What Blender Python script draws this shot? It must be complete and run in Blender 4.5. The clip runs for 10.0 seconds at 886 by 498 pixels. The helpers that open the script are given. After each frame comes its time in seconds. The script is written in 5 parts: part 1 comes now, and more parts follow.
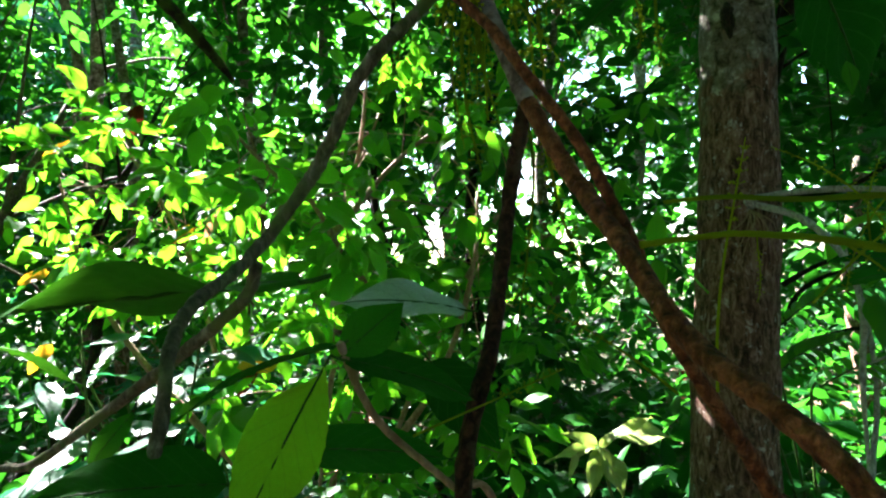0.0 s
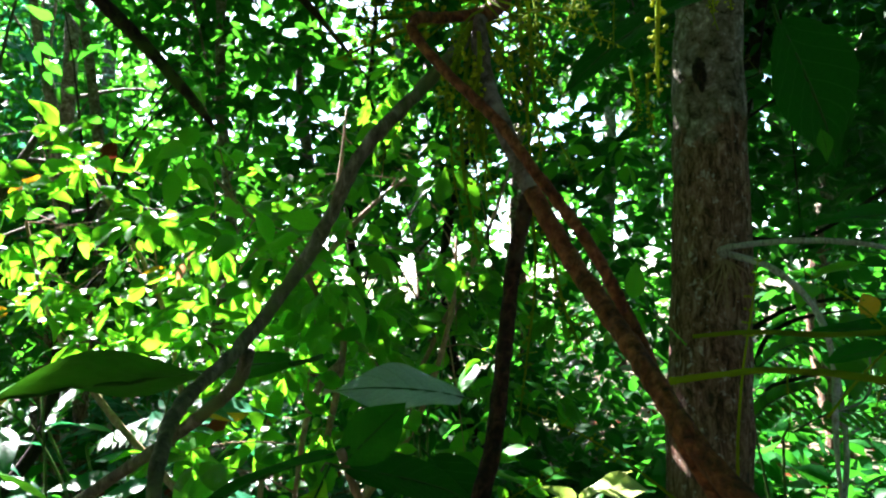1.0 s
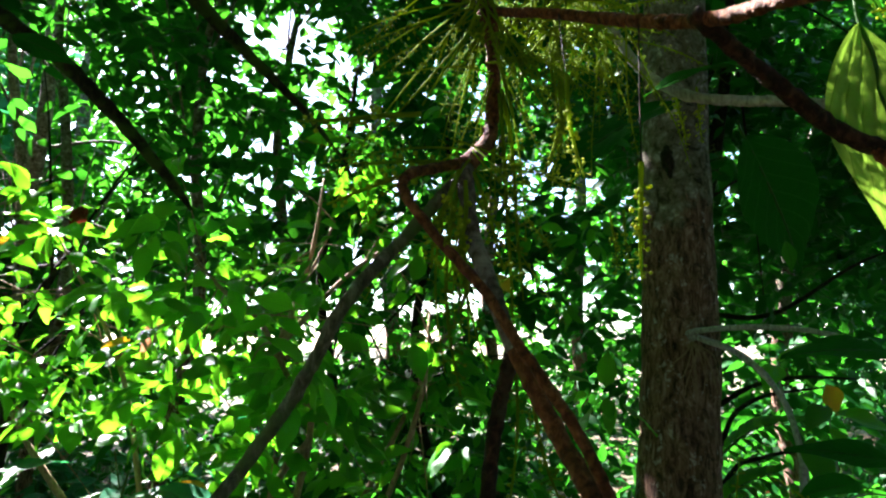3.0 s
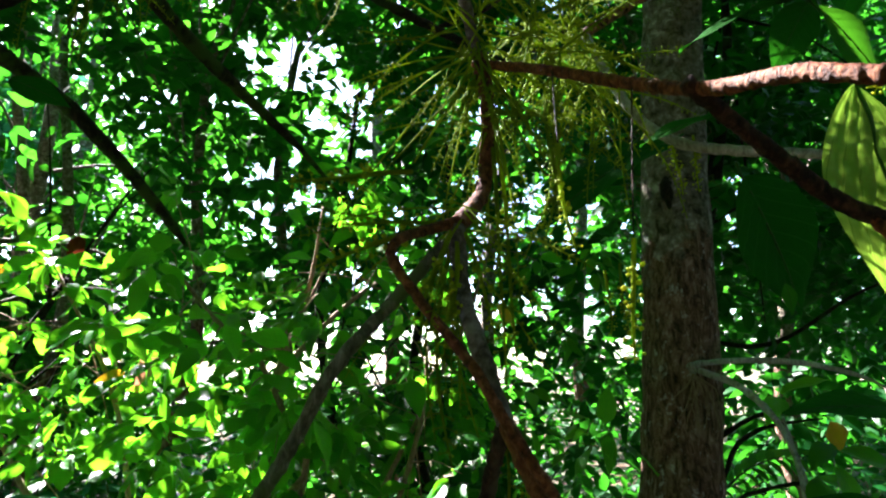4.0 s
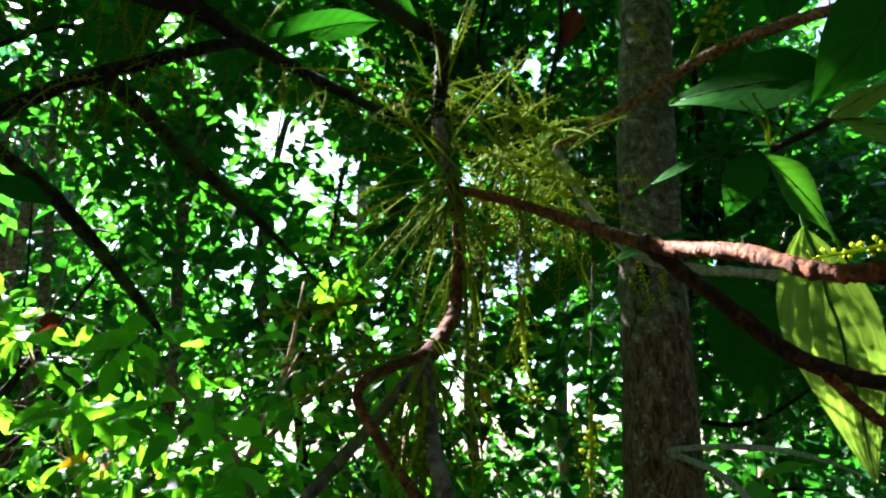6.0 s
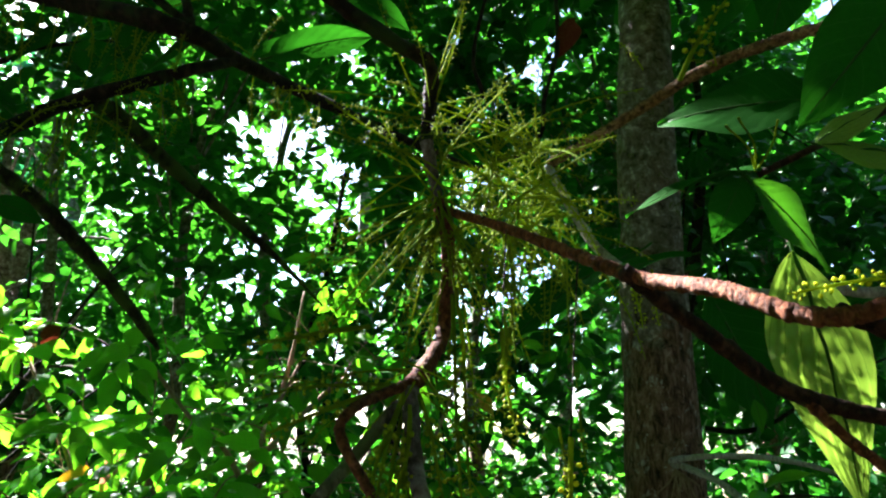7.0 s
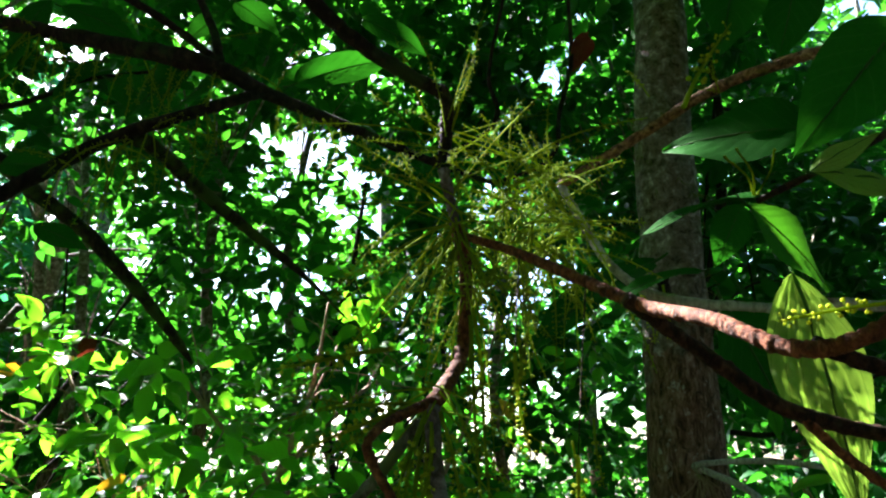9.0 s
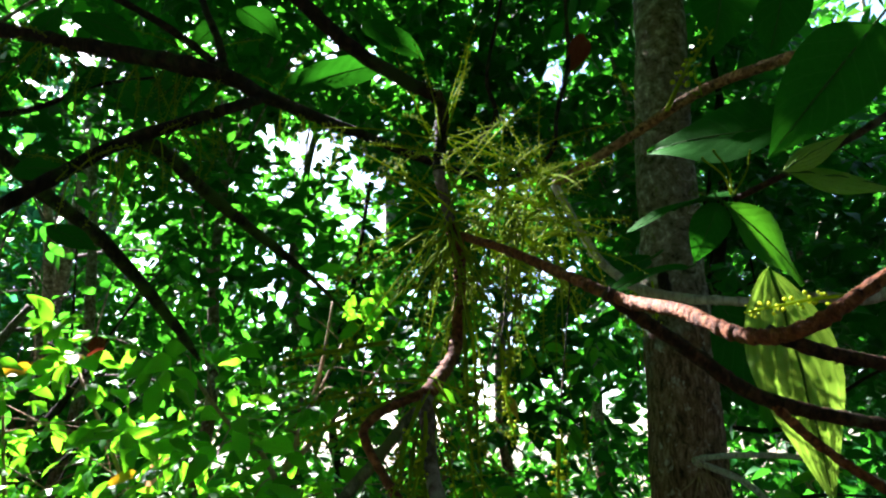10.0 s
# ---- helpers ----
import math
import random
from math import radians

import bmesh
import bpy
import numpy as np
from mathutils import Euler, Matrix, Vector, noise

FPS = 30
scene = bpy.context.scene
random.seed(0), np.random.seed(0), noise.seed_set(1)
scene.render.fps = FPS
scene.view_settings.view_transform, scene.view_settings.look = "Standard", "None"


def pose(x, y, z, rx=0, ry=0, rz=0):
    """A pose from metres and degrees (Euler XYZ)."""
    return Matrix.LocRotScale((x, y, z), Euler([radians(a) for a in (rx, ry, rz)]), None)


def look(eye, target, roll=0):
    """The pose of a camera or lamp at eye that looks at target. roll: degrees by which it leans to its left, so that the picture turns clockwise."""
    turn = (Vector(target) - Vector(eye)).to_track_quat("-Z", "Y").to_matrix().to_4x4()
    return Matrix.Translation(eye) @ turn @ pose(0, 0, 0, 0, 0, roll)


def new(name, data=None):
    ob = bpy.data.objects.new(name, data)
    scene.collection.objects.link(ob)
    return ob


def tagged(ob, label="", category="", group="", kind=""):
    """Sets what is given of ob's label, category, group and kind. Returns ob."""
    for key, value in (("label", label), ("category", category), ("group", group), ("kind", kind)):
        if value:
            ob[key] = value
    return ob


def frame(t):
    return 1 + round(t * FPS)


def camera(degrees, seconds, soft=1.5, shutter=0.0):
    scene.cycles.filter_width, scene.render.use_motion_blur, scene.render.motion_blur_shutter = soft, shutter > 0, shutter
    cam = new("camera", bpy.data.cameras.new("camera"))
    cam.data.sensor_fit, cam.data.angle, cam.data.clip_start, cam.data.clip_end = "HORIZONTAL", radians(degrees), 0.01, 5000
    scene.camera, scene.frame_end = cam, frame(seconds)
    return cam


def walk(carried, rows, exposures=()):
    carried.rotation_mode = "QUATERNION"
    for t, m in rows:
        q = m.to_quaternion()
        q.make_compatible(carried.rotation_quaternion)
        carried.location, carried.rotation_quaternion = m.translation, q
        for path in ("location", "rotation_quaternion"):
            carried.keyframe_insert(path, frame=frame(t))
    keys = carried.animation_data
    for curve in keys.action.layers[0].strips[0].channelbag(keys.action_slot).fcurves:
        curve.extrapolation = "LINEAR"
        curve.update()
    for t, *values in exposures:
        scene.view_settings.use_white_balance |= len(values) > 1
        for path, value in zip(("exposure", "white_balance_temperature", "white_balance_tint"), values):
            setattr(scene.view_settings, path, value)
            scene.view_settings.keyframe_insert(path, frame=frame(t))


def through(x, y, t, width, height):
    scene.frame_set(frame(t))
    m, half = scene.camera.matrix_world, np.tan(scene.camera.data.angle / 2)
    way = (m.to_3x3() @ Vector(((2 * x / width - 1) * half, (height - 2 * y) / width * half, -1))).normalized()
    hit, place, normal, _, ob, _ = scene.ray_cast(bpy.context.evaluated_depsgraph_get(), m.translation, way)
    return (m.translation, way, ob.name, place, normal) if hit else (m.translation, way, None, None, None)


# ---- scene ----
cam = camera(72.0, 10.0, soft=2.2)
PATH = [
    (0, (0.05, -0.04, 1.473), (0.074, 1.959, 1.512), -2.6),
    (0.5, (0.042, -0.032, 1.496), (0.123, 1.963, 1.602), -2.2),
    (1, (0.03, -0.03, 1.516), (0.151, 1.961, 1.657), -1.9),
    (1.5, (0.027, -0.036, 1.53), (0.199, 1.947, 1.721), -1.1),
    (2, (0.024, -0.036, 1.542), (0.221, 1.941, 1.775), -0.8),
    (2.5, (0.016, -0.039, 1.566), (0.221, 1.932, 1.84), -0.7),
    (2.7, (0.017, -0.042, 1.577), (0.234, 1.924, 1.869), -0.6),
    (4, (0.029, -0.038, 1.628), (0.243, 1.913, 2.01), -0.4),
    (4.5, (0.032, -0.051, 1.646), (0.253, 1.889, 2.078), -0.3),
    (5, (0.037, -0.058, 1.668), (0.277, 1.868, 2.149), -0.5),
    (5.5, (0.04, -0.065, 1.687), (0.293, 1.848, 2.213), -0.2),
    (5.7, (0.038, -0.065, 1.685), (0.298, 1.839, 2.24), 0.0),
    (6.8, (0.05, -0.075, 1.699), (0.31, 1.816, 2.294), 0.1),
    (7, (0.055, -0.073, 1.706), (0.302, 1.822, 2.297), -0.2),
    (7.5, (0.058, -0.079, 1.705), (0.293, 1.816, 2.3), -0.2),
    (8, (0.054, -0.091, 1.711), (0.262, 1.803, 2.321), -0.3),
    (8.5, (0.042, -0.109, 1.71), (0.202, 1.793, 2.308), -0.2),
    (9, (0.054, -0.118, 1.716), (0.231, 1.781, 2.318), -0.6),
    (9.5, (0.062, -0.133, 1.714), (0.241, 1.765, 2.319), -0.8),
    (10, (0.064, -0.149, 1.706), (0.223, 1.753, 2.304), -0.8),
]
walk(cam, [(t, look(eye, target, roll)) for t, eye, target, roll in PATH], exposures=((0.0, 4.75, 6050, 19), (1.5, 4.44, 6050, 19), (4.0, 4.25, 6050, 19), (10.0, 4.18, 6050, 19)))

# ---- world and sun ----
SUN_WAY = Vector((-0.42, 0.62, 0.72)).normalized()
world = bpy.data.worlds.new("forest_sky")
scene.world = world
world.use_nodes = True
wn = world.node_tree
sky = wn.nodes.new("ShaderNodeTexSky")
sky.sky_type, sky.sun_disc = "NISHITA", False
sky.sun_elevation = math.asin(SUN_WAY.z)
sky.sun_rotation = math.atan2(SUN_WAY.x, SUN_WAY.y)
wn.nodes["Background"].inputs[1].default_value = 0.043
wn.links.new(sky.outputs[0], wn.nodes["Background"].inputs[0])
sun = new("sun", bpy.data.lights.new("sun", "SUN"))
sun.data.energy, sun.data.angle, sun.data.color = 4.6, radians(0.6), (1.0, 0.95, 0.86)
sun.matrix_world = look(SUN_WAY * 30, (0, 0, 0))


# ---- materials ----
def material(name):
    m = bpy.data.materials.new(name)
    m.use_nodes = True
    nt = m.node_tree
    nt.nodes.clear()
    out = nt.nodes.new("ShaderNodeOutputMaterial")

    def node(kind, inputs=None, operation="", feature="", data_type=""):
        n = nt.nodes.new(kind)
        if operation:
            n.operation = operation
        if feature:
            n.feature = feature
        if data_type:
            n.data_type = data_type
        for k, v in (inputs or {}).items():
            if isinstance(v, bpy.types.NodeSocket):
                nt.links.new(v, n.inputs[k])
            else:
                n.inputs[k].default_value = v
        return n
    return m, nt, node, out


def ramp(node, fac, stops):
    r = node("ShaderNodeValToRGB", {"Fac": fac})
    els = r.color_ramp.elements
    while len(els) < len(stops):
        els.new(0.5)
    for e, (p, c) in zip(els, stops):
        e.position, e.color = p, (*c, 1)
    return r.outputs[0]


def math_node(node, op, a, b=0.0, c=0.0):
    return node("ShaderNodeMath", {0: a, 1: b, 2: c}, operation=op).outputs[0]


def leaf_material(name, dark, mid, light, glow, through=0.4, rough=0.38, veins=9.0, vein_tint=0.25, spots=0.0, shine=0.25, lean=0.55, crease=None):
    """A leaf: colour varied leaf by leaf, veins and blotches across its own length and width, light passing through the blade."""
    m, nt, node, out = material(name)
    info = node("ShaderNodeObjectInfo").outputs["Random"]
    island = node("ShaderNodeNewGeometry").outputs["Random Per Island"]
    pick = math_node(node, "FRACT", math_node(node, "ADD", info, island))
    base = ramp(node, pick, [(0.0, dark), (0.55, mid), (1.0, light)])
    place = node("ShaderNodeUVMap")
    place.uv_map = "UVMap"
    uv = place.outputs[0]
    sep = node("ShaderNodeSeparateXYZ", {0: uv})
    side = math_node(node, "ABSOLUTE", math_node(node, "SUBTRACT", sep.outputs[1], 0.5))
    slant = math_node(node, "SUBTRACT", sep.outputs[0], math_node(node, "MULTIPLY", side, lean))
    wave = math_node(node, "ABSOLUTE", math_node(node, "SUBTRACT", math_node(node, "FRACT", math_node(node, "MULTIPLY", slant, veins)), 0.5))
    rib = math_node(node, "LESS_THAN", side, 0.018)
    vein = math_node(node, "MAXIMUM", math_node(node, "GREATER_THAN", wave, 0.455), rib)
    pos = node("ShaderNodeTexCoord").outputs["Object"]
    blotch = node("ShaderNodeTexNoise", {"Vector": pos, "Scale": 38.0, "Detail": 4.0, "Roughness": 0.6}).outputs["Fac"]
    fine = node("ShaderNodeTexNoise", {"Vector": pos, "Scale": 420.0, "Detail": 2.0}).outputs["Fac"]
    shade = node("ShaderNodeHueSaturation", {"Hue": 0.5, "Saturation": 1.0, "Value": math_node(node, "MULTIPLY_ADD", blotch, 0.7, 0.65), "Fac": 1.0, "Color": base}).outputs[0]
    tint = node("ShaderNodeMix", {0: math_node(node, "MULTIPLY", vein, vein_tint), 6: shade, 7: (*(crease or [min(1, 1.6 * c + 0.04) for c in light]), 1)}, data_type="RGBA").outputs[2]
    if spots:
        hit = math_node(node, "GREATER_THAN", blotch, 1.0 - spots)
        tint = node("ShaderNodeMix", {0: math_node(node, "MULTIPLY", hit, 0.75), 6: tint, 7: (0.16, 0.10, 0.03, 1)}, data_type="RGBA").outputs[2]
    height = math_node(node, "ADD", math_node(node, "MULTIPLY", wave, -0.6), math_node(node, "MULTIPLY", fine, 0.35))
    bump = node("ShaderNodeBump", {"Strength": 0.35, "Distance": 0.002, "Height": height}).outputs[0]
    bsdf = node("ShaderNodeBsdfPrincipled", {"Base Color": tint, "Roughness": rough, "Normal": bump})
    bsdf.inputs["Specular IOR Level"].default_value = shine
    pale = node("ShaderNodeHueSaturation", {"Hue": 0.5, "Saturation": 1.0, "Value": math_node(node, "MULTIPLY_ADD", pick, 0.5, 0.75), "Fac": 1.0, "Color": (*glow, 1)}).outputs[0]
    veined = node("ShaderNodeMix", {0: math_node(node, "MULTIPLY", vein, 0.35), 6: pale, 7: (*[0.45 * c for c in glow], 1)}, data_type="RGBA").outputs[2]
    trans = node("ShaderNodeBsdfTranslucent", {"Color": veined, "Normal": bump})
    mix = node("ShaderNodeMixShader", {0: through, 1: bsdf.outputs[0], 2: trans.outputs[0]})
    nt.links.new(mix.outputs[0], out.inputs[0])
    return m


def bark_material(name, dark, mid, light, scale=60.0, stretch=0.2, patch=None, patch_amount=0.55, rough=0.8, bump=0.8, depth=0.004, flakes=0.0, blot=0.16):
    """Bark: streaks along the stem, flakes and lichen or moss patches over them."""
    m, nt, node, out = material(name)
    pos = node("ShaderNodeTexCoord").outputs["Object"]
    long = node("ShaderNodeMapping", {"Vector": pos, "Scale": (1.0, 1.0, stretch)}).outputs[0]
    streak = node("ShaderNodeTexNoise", {"Vector": long, "Scale": scale, "Detail": 6.0, "Roughness": 0.68, "Distortion": 0.5}).outputs["Fac"]
    big = node("ShaderNodeTexNoise", {"Vector": pos, "Scale": scale * blot, "Detail": 4.0, "Roughness": 0.6}).outputs["Fac"]
    cell = node("ShaderNodeTexVoronoi", {"Vector": long, "Scale": scale * 0.8}, feature="DISTANCE_TO_EDGE").outputs["Distance"]
    base = ramp(node, streak, [(0.3, dark), (0.5, mid), (0.72, light)])
    if patch:
        edge = ramp(node, big, [(patch_amount - 0.04, (0, 0, 0)), (patch_amount + 0.06, (1, 1, 1))])
        base = node("ShaderNodeMix", {0: edge, 6: base, 7: (*patch, 1)}, data_type="RGBA").outputs[2]
    grain = node("ShaderNodeTexNoise", {"Vector": pos, "Scale": scale * 7, "Detail": 3.0}).outputs["Fac"]
    base = node("ShaderNodeHueSaturation", {"Hue": 0.5, "Saturation": 1.0, "Value": math_node(node, "MULTIPLY_ADD", grain, 0.6, 0.7), "Fac": 1.0, "Color": base}).outputs[0]
    height = math_node(node, "ADD", streak, math_node(node, "ADD", math_node(node, "MULTIPLY", grain, 0.3), math_node(node, "MINIMUM", math_node(node, "MULTIPLY", cell, 3.0 * flakes), 0.4 * flakes)))
    b = node("ShaderNodeBump", {"Strength": bump, "Distance": depth, "Height": height}).outputs[0]
    bsdf = node("ShaderNodeBsdfPrincipled", {"Base Color": base, "Roughness": rough, "Normal": b})
    bsdf.inputs["Specular IOR Level"].default_value = 0.12
    nt.links.new(bsdf.outputs[0], out.inputs[0])
    return m


def ground_material():
    m, nt, node, out = material("leaf_litter_soil")
    pos = node("ShaderNodeTexCoord").outputs["Object"]
    cell = node("ShaderNodeTexVoronoi", {"Vector": pos, "Scale": 14.0})
    litter = ramp(node, cell.outputs["Color"], [(0.0, (0.02, 0.012, 0.006)), (0.45, (0.07, 0.04, 0.018)), (0.8, (0.13, 0.075, 0.03)), (1.0, (0.19, 0.12, 0.05))])
    big = node("ShaderNodeTexNoise", {"Vector": pos, "Scale": 1.3, "Detail": 5.0}).outputs["Fac"]
    base = node("ShaderNodeMix", {0: ramp(node, big, [(0.45, (0, 0, 0)), (0.6, (1, 1, 1))]), 6: litter, 7: (0.03, 0.045, 0.012, 1)}, data_type="RGBA").outputs[2]
    b = node("ShaderNodeBump", {"Strength": 0.9, "Distance": 0.03, "Height": cell.outputs["Distance"]}).outputs[0]
    bsdf = node("ShaderNodeBsdfPrincipled", {"Base Color": base, "Roughness": 0.9, "Normal": b})
    nt.links.new(bsdf.outputs[0], out.inputs[0])
    return m


def trunk_material():
    """Thin flaking bark: red-brown under-bark, scuffed vertical flakes, pale lichen discs and a grey-green film towards the crown."""
    m, nt, node, out = material("tree_trunk_bark")
    pos = node("ShaderNodeTexCoord").outputs["Object"]
    z = node("ShaderNodeSeparateXYZ", {0: pos}).outputs[2]
    long = node("ShaderNodeMapping", {"Vector": pos, "Scale": (1.0, 1.0, 0.30)}).outputs[0]
    streak = node("ShaderNodeTexNoise", {"Vector": long, "Scale": 48.0, "Detail": 7.0, "Roughness": 0.72, "Distortion": 0.7}).outputs["Fac"]
    mottle = node("ShaderNodeTexNoise", {"Vector": pos, "Scale": 24.0, "Detail": 7.0, "Roughness": 0.72, "Distortion": 0.4}).outputs["Fac"]
    broad = node("ShaderNodeTexNoise", {"Vector": pos, "Scale": 5.0, "Detail": 4.0, "Roughness": 0.6}).outputs["Fac"]
    grain = node("ShaderNodeTexNoise", {"Vector": pos, "Scale": 260.0, "Detail": 4.0, "Roughness": 0.7}).outputs["Fac"]
    base = ramp(node, streak, [(0.34, (0.014, 0.006, 0.004)), (0.47, (0.095, 0.048, 0.031)), (0.58, (0.21, 0.125, 0.085)), (0.72, (0.38, 0.28, 0.22))])
    high = ramp(node, math_node(node, "ADD", math_node(node, "MULTIPLY", z, 0.5), math_node(node, "MULTIPLY", math_node(node, "SUBTRACT", broad, 0.5), 0.9)), [(0.95, (0, 0, 0)), (1.30, (1, 1, 1))])
    film = ramp(node, mottle, [(0.34, (0.025, 0.026, 0.014)), (0.50, (0.13, 0.125, 0.09)), (0.64, (0.33, 0.31, 0.27))])
    base = node("ShaderNodeMix", {0: math_node(node, "MULTIPLY", high, 0.75), 6: base, 7: film}, data_type="RGBA").outputs[2]
    lichen = ramp(node, mottle, [(0.58, (0, 0, 0)), (0.63, (1, 1, 1))])
    base = node("ShaderNodeMix", {0: math_node(node, "MULTIPLY", lichen, 0.7), 6: base, 7: (0.42, 0.38, 0.33, 1)}, data_type="RGBA").outputs[2]
    pits = ramp(node, mottle, [(0.38, (1, 1, 1)), (0.43, (0, 0, 0))])
    base = node("ShaderNodeMix", {0: math_node(node, "MULTIPLY", pits, 0.8), 6: base, 7: (0.022, 0.014, 0.010, 1)}, data_type="RGBA").outputs[2]
    base = node("ShaderNodeHueSaturation", {"Hue": 0.5, "Saturation": 1.0, "Value": math_node(node, "MULTIPLY_ADD", grain, 0.8, 0.6), "Fac": 1.0, "Color": base}).outputs[0]
    height = math_node(node, "ADD", streak, math_node(node, "ADD", math_node(node, "MULTIPLY", grain, 0.25), math_node(node, "MULTIPLY", lichen, 0.15)))
    b = node("ShaderNodeBump", {"Strength": 1.0, "Distance": 0.012, "Height": height}).outputs[0]
    bsdf = node("ShaderNodeBsdfPrincipled", {"Base Color": base, "Roughness": 0.85, "Normal": b})
    bsdf.inputs["Specular IOR Level"].default_value = 0.15
    nt.links.new(bsdf.outputs[0], out.inputs[0])
    return m


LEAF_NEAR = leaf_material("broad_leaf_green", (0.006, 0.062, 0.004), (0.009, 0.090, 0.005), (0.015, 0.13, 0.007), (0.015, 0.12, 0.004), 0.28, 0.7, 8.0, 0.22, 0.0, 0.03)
# thin young leaf, painted brighter than LEAF_NEAR for the light falling on it
LEAF_YOUNG_LIT = leaf_material("young_thin_leaf_lit", (0.018, 0.15, 0.005), (0.026, 0.19, 0.006), (0.040, 0.24, 0.008), (0.030, 0.13, 0.004), 0.35, 0.6, 9.0, 0.12, 0.0, 0.06)
# sun shining through the hanging leaf is put into this bright yellow-green
LEAF_PAINTED_LIT = leaf_material("leaf_painted_backlit", (0.13, 0.38, 0.006), (0.15, 0.41, 0.007), (0.17, 0.44, 0.009), (0.26, 0.68, 0.008), 0.5, 0.6, 8.0, 0.15, 0.0, 0.06)
# dark crease colour paints the shadow between the leaf's pleats
LEAF_PALE = leaf_material("pale_leaf_underside", (0.13, 0.24, 0.035), (0.15, 0.27, 0.04), (0.17, 0.30, 0.05), (0.20, 0.36, 0.03), 0.35, 0.6, 3.4, 0.60, 0.0, 0.10, 2.0, (0.05, 0.11, 0.012))
# whitish base colour paints the sky's reflection on a glossy green leaf
LEAF_PAINTED_GLOSS = leaf_material("glossy_leaf_painted_sheen", (0.24, 0.32, 0.24), (0.29, 0.37, 0.30), (0.34, 0.42, 0.35), (0.14, 0.30, 0.10), 0.15, 0.30, 8.0, 0.5, 0.0, 0.9, 0.55, (0.12, 0.20, 0.11))
LEAF_STRAP = leaf_material("pale_strap_leaf", (0.16, 0.25, 0.05), (0.22, 0.31, 0.07), (0.30, 0.38, 0.11), (0.22, 0.34, 0.05), 0.3, 0.45, 6.0, 0.3, 0.0, 0.25)
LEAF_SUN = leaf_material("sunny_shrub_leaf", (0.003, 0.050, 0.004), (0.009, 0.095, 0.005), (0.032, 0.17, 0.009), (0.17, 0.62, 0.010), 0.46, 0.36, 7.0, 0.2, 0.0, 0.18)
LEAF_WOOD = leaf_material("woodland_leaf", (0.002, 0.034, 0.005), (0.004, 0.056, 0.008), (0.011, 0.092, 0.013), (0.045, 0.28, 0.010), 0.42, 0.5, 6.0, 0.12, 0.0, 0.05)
# darker copy of the woodland leaf, with understory shade put into its green
LEAF_DEEP_SHADE = leaf_material("understory_leaf_shade_tone", (0.0015, 0.026, 0.004), (0.003, 0.045, 0.007), (0.008, 0.076, 0.011), (0.032, 0.23, 0.010), 0.34, 0.42, 6.0, 0.12, 0.0, 0.08)
# blue in this green stands for sky light reflected by the leaves
LEAF_LOW = leaf_material("undergrowth_leaf", (0.003, 0.050, 0.020), (0.006, 0.080, 0.034), (0.014, 0.125, 0.055), (0.030, 0.26, 0.075), 0.36, 0.40, 8.0, 0.15, 0.0, 0.2)
LEAF_YELLOW = leaf_material("yellowed_leaf", (0.42, 0.22, 0.01), (0.50, 0.27, 0.01), (0.55, 0.33, 0.015), (0.75, 0.40, 0.01), 0.45, 0.5, 7.0, 0.2, 0.42)
LEAF_BROWN = leaf_material("withered_leaf", (0.09, 0.018, 0.008), (0.12, 0.026, 0.011), (0.16, 0.042, 0.016), (0.09, 0.016, 0.006), 0.25, 0.6, 7.0, 0.2, 0.4, 0.05)
LEAF_BUFF = leaf_material("dry_buff_leaf", (0.30, 0.16, 0.10), (0.36, 0.20, 0.13), (0.42, 0.26, 0.18), (0.45, 0.2, 0.1), 0.3, 0.6, 7.0, 0.2, 0.35)
SPIKE = leaf_material("flower_spike_green", (0.10, 0.175, 0.004), (0.14, 0.215, 0.005), (0.19, 0.265, 0.006), (0.26, 0.35, 0.006), 0.40, 0.7, 3.0, 0.0, 0.0, 0.02)
BUD = leaf_material("flower_bud_green", (0.12, 0.20, 0.004), (0.17, 0.25, 0.006), (0.24, 0.31, 0.008), (0.30, 0.38, 0.008), 0.40, 0.6, 3.0, 0.0, 0.0, 0.04)
BUD_RIPE = leaf_material("ripe_bud_yellow", (0.24, 0.34, 0.006), (0.32, 0.41, 0.008), (0.42, 0.46, 0.010), (0.44, 0.50, 0.010), 0.35, 0.5, 3.0, 0.0, 0.0, 0.06)
BARK_RED = bark_material("reddish_stem_bark", (0.010, 0.0035, 0.002), (0.115, 0.036, 0.014), (0.33, 0.120, 0.046), 150.0, 0.7, (0.020, 0.009, 0.005), 0.66, 0.7, 1.0, 0.004, 0.4, 0.5)
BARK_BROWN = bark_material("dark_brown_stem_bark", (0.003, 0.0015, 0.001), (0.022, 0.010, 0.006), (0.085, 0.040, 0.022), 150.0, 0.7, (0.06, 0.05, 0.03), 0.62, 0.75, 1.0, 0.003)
BARK_ASH = bark_material("ash_grey_stem_bark", (0.022, 0.014, 0.011), (0.085, 0.062, 0.050), (0.19, 0.155, 0.13), 140.0, 0.8, (0.24, 0.21, 0.19), 0.62, 0.75, 0.9, 0.002)
# tan bark, its colour raised to carry the sunlight on the branch
BARK_TAN_LIT = bark_material("tan_pitted_bark_lit", (0.008, 0.004, 0.002), (0.20, 0.10, 0.045), (0.52, 0.31, 0.15), 150.0, 0.9, (0.012, 0.006, 0.003), 0.60, 0.7, 1.0, 0.006, 0.6, 0.5)
BARK_GREY = bark_material("grey_stem_bark", (0.016, 0.014, 0.009), (0.075, 0.070, 0.042), (0.22, 0.21, 0.14), 120.0, 0.4, (0.08, 0.105, 0.035), 0.56, 0.8, 1.0, 0.0025)
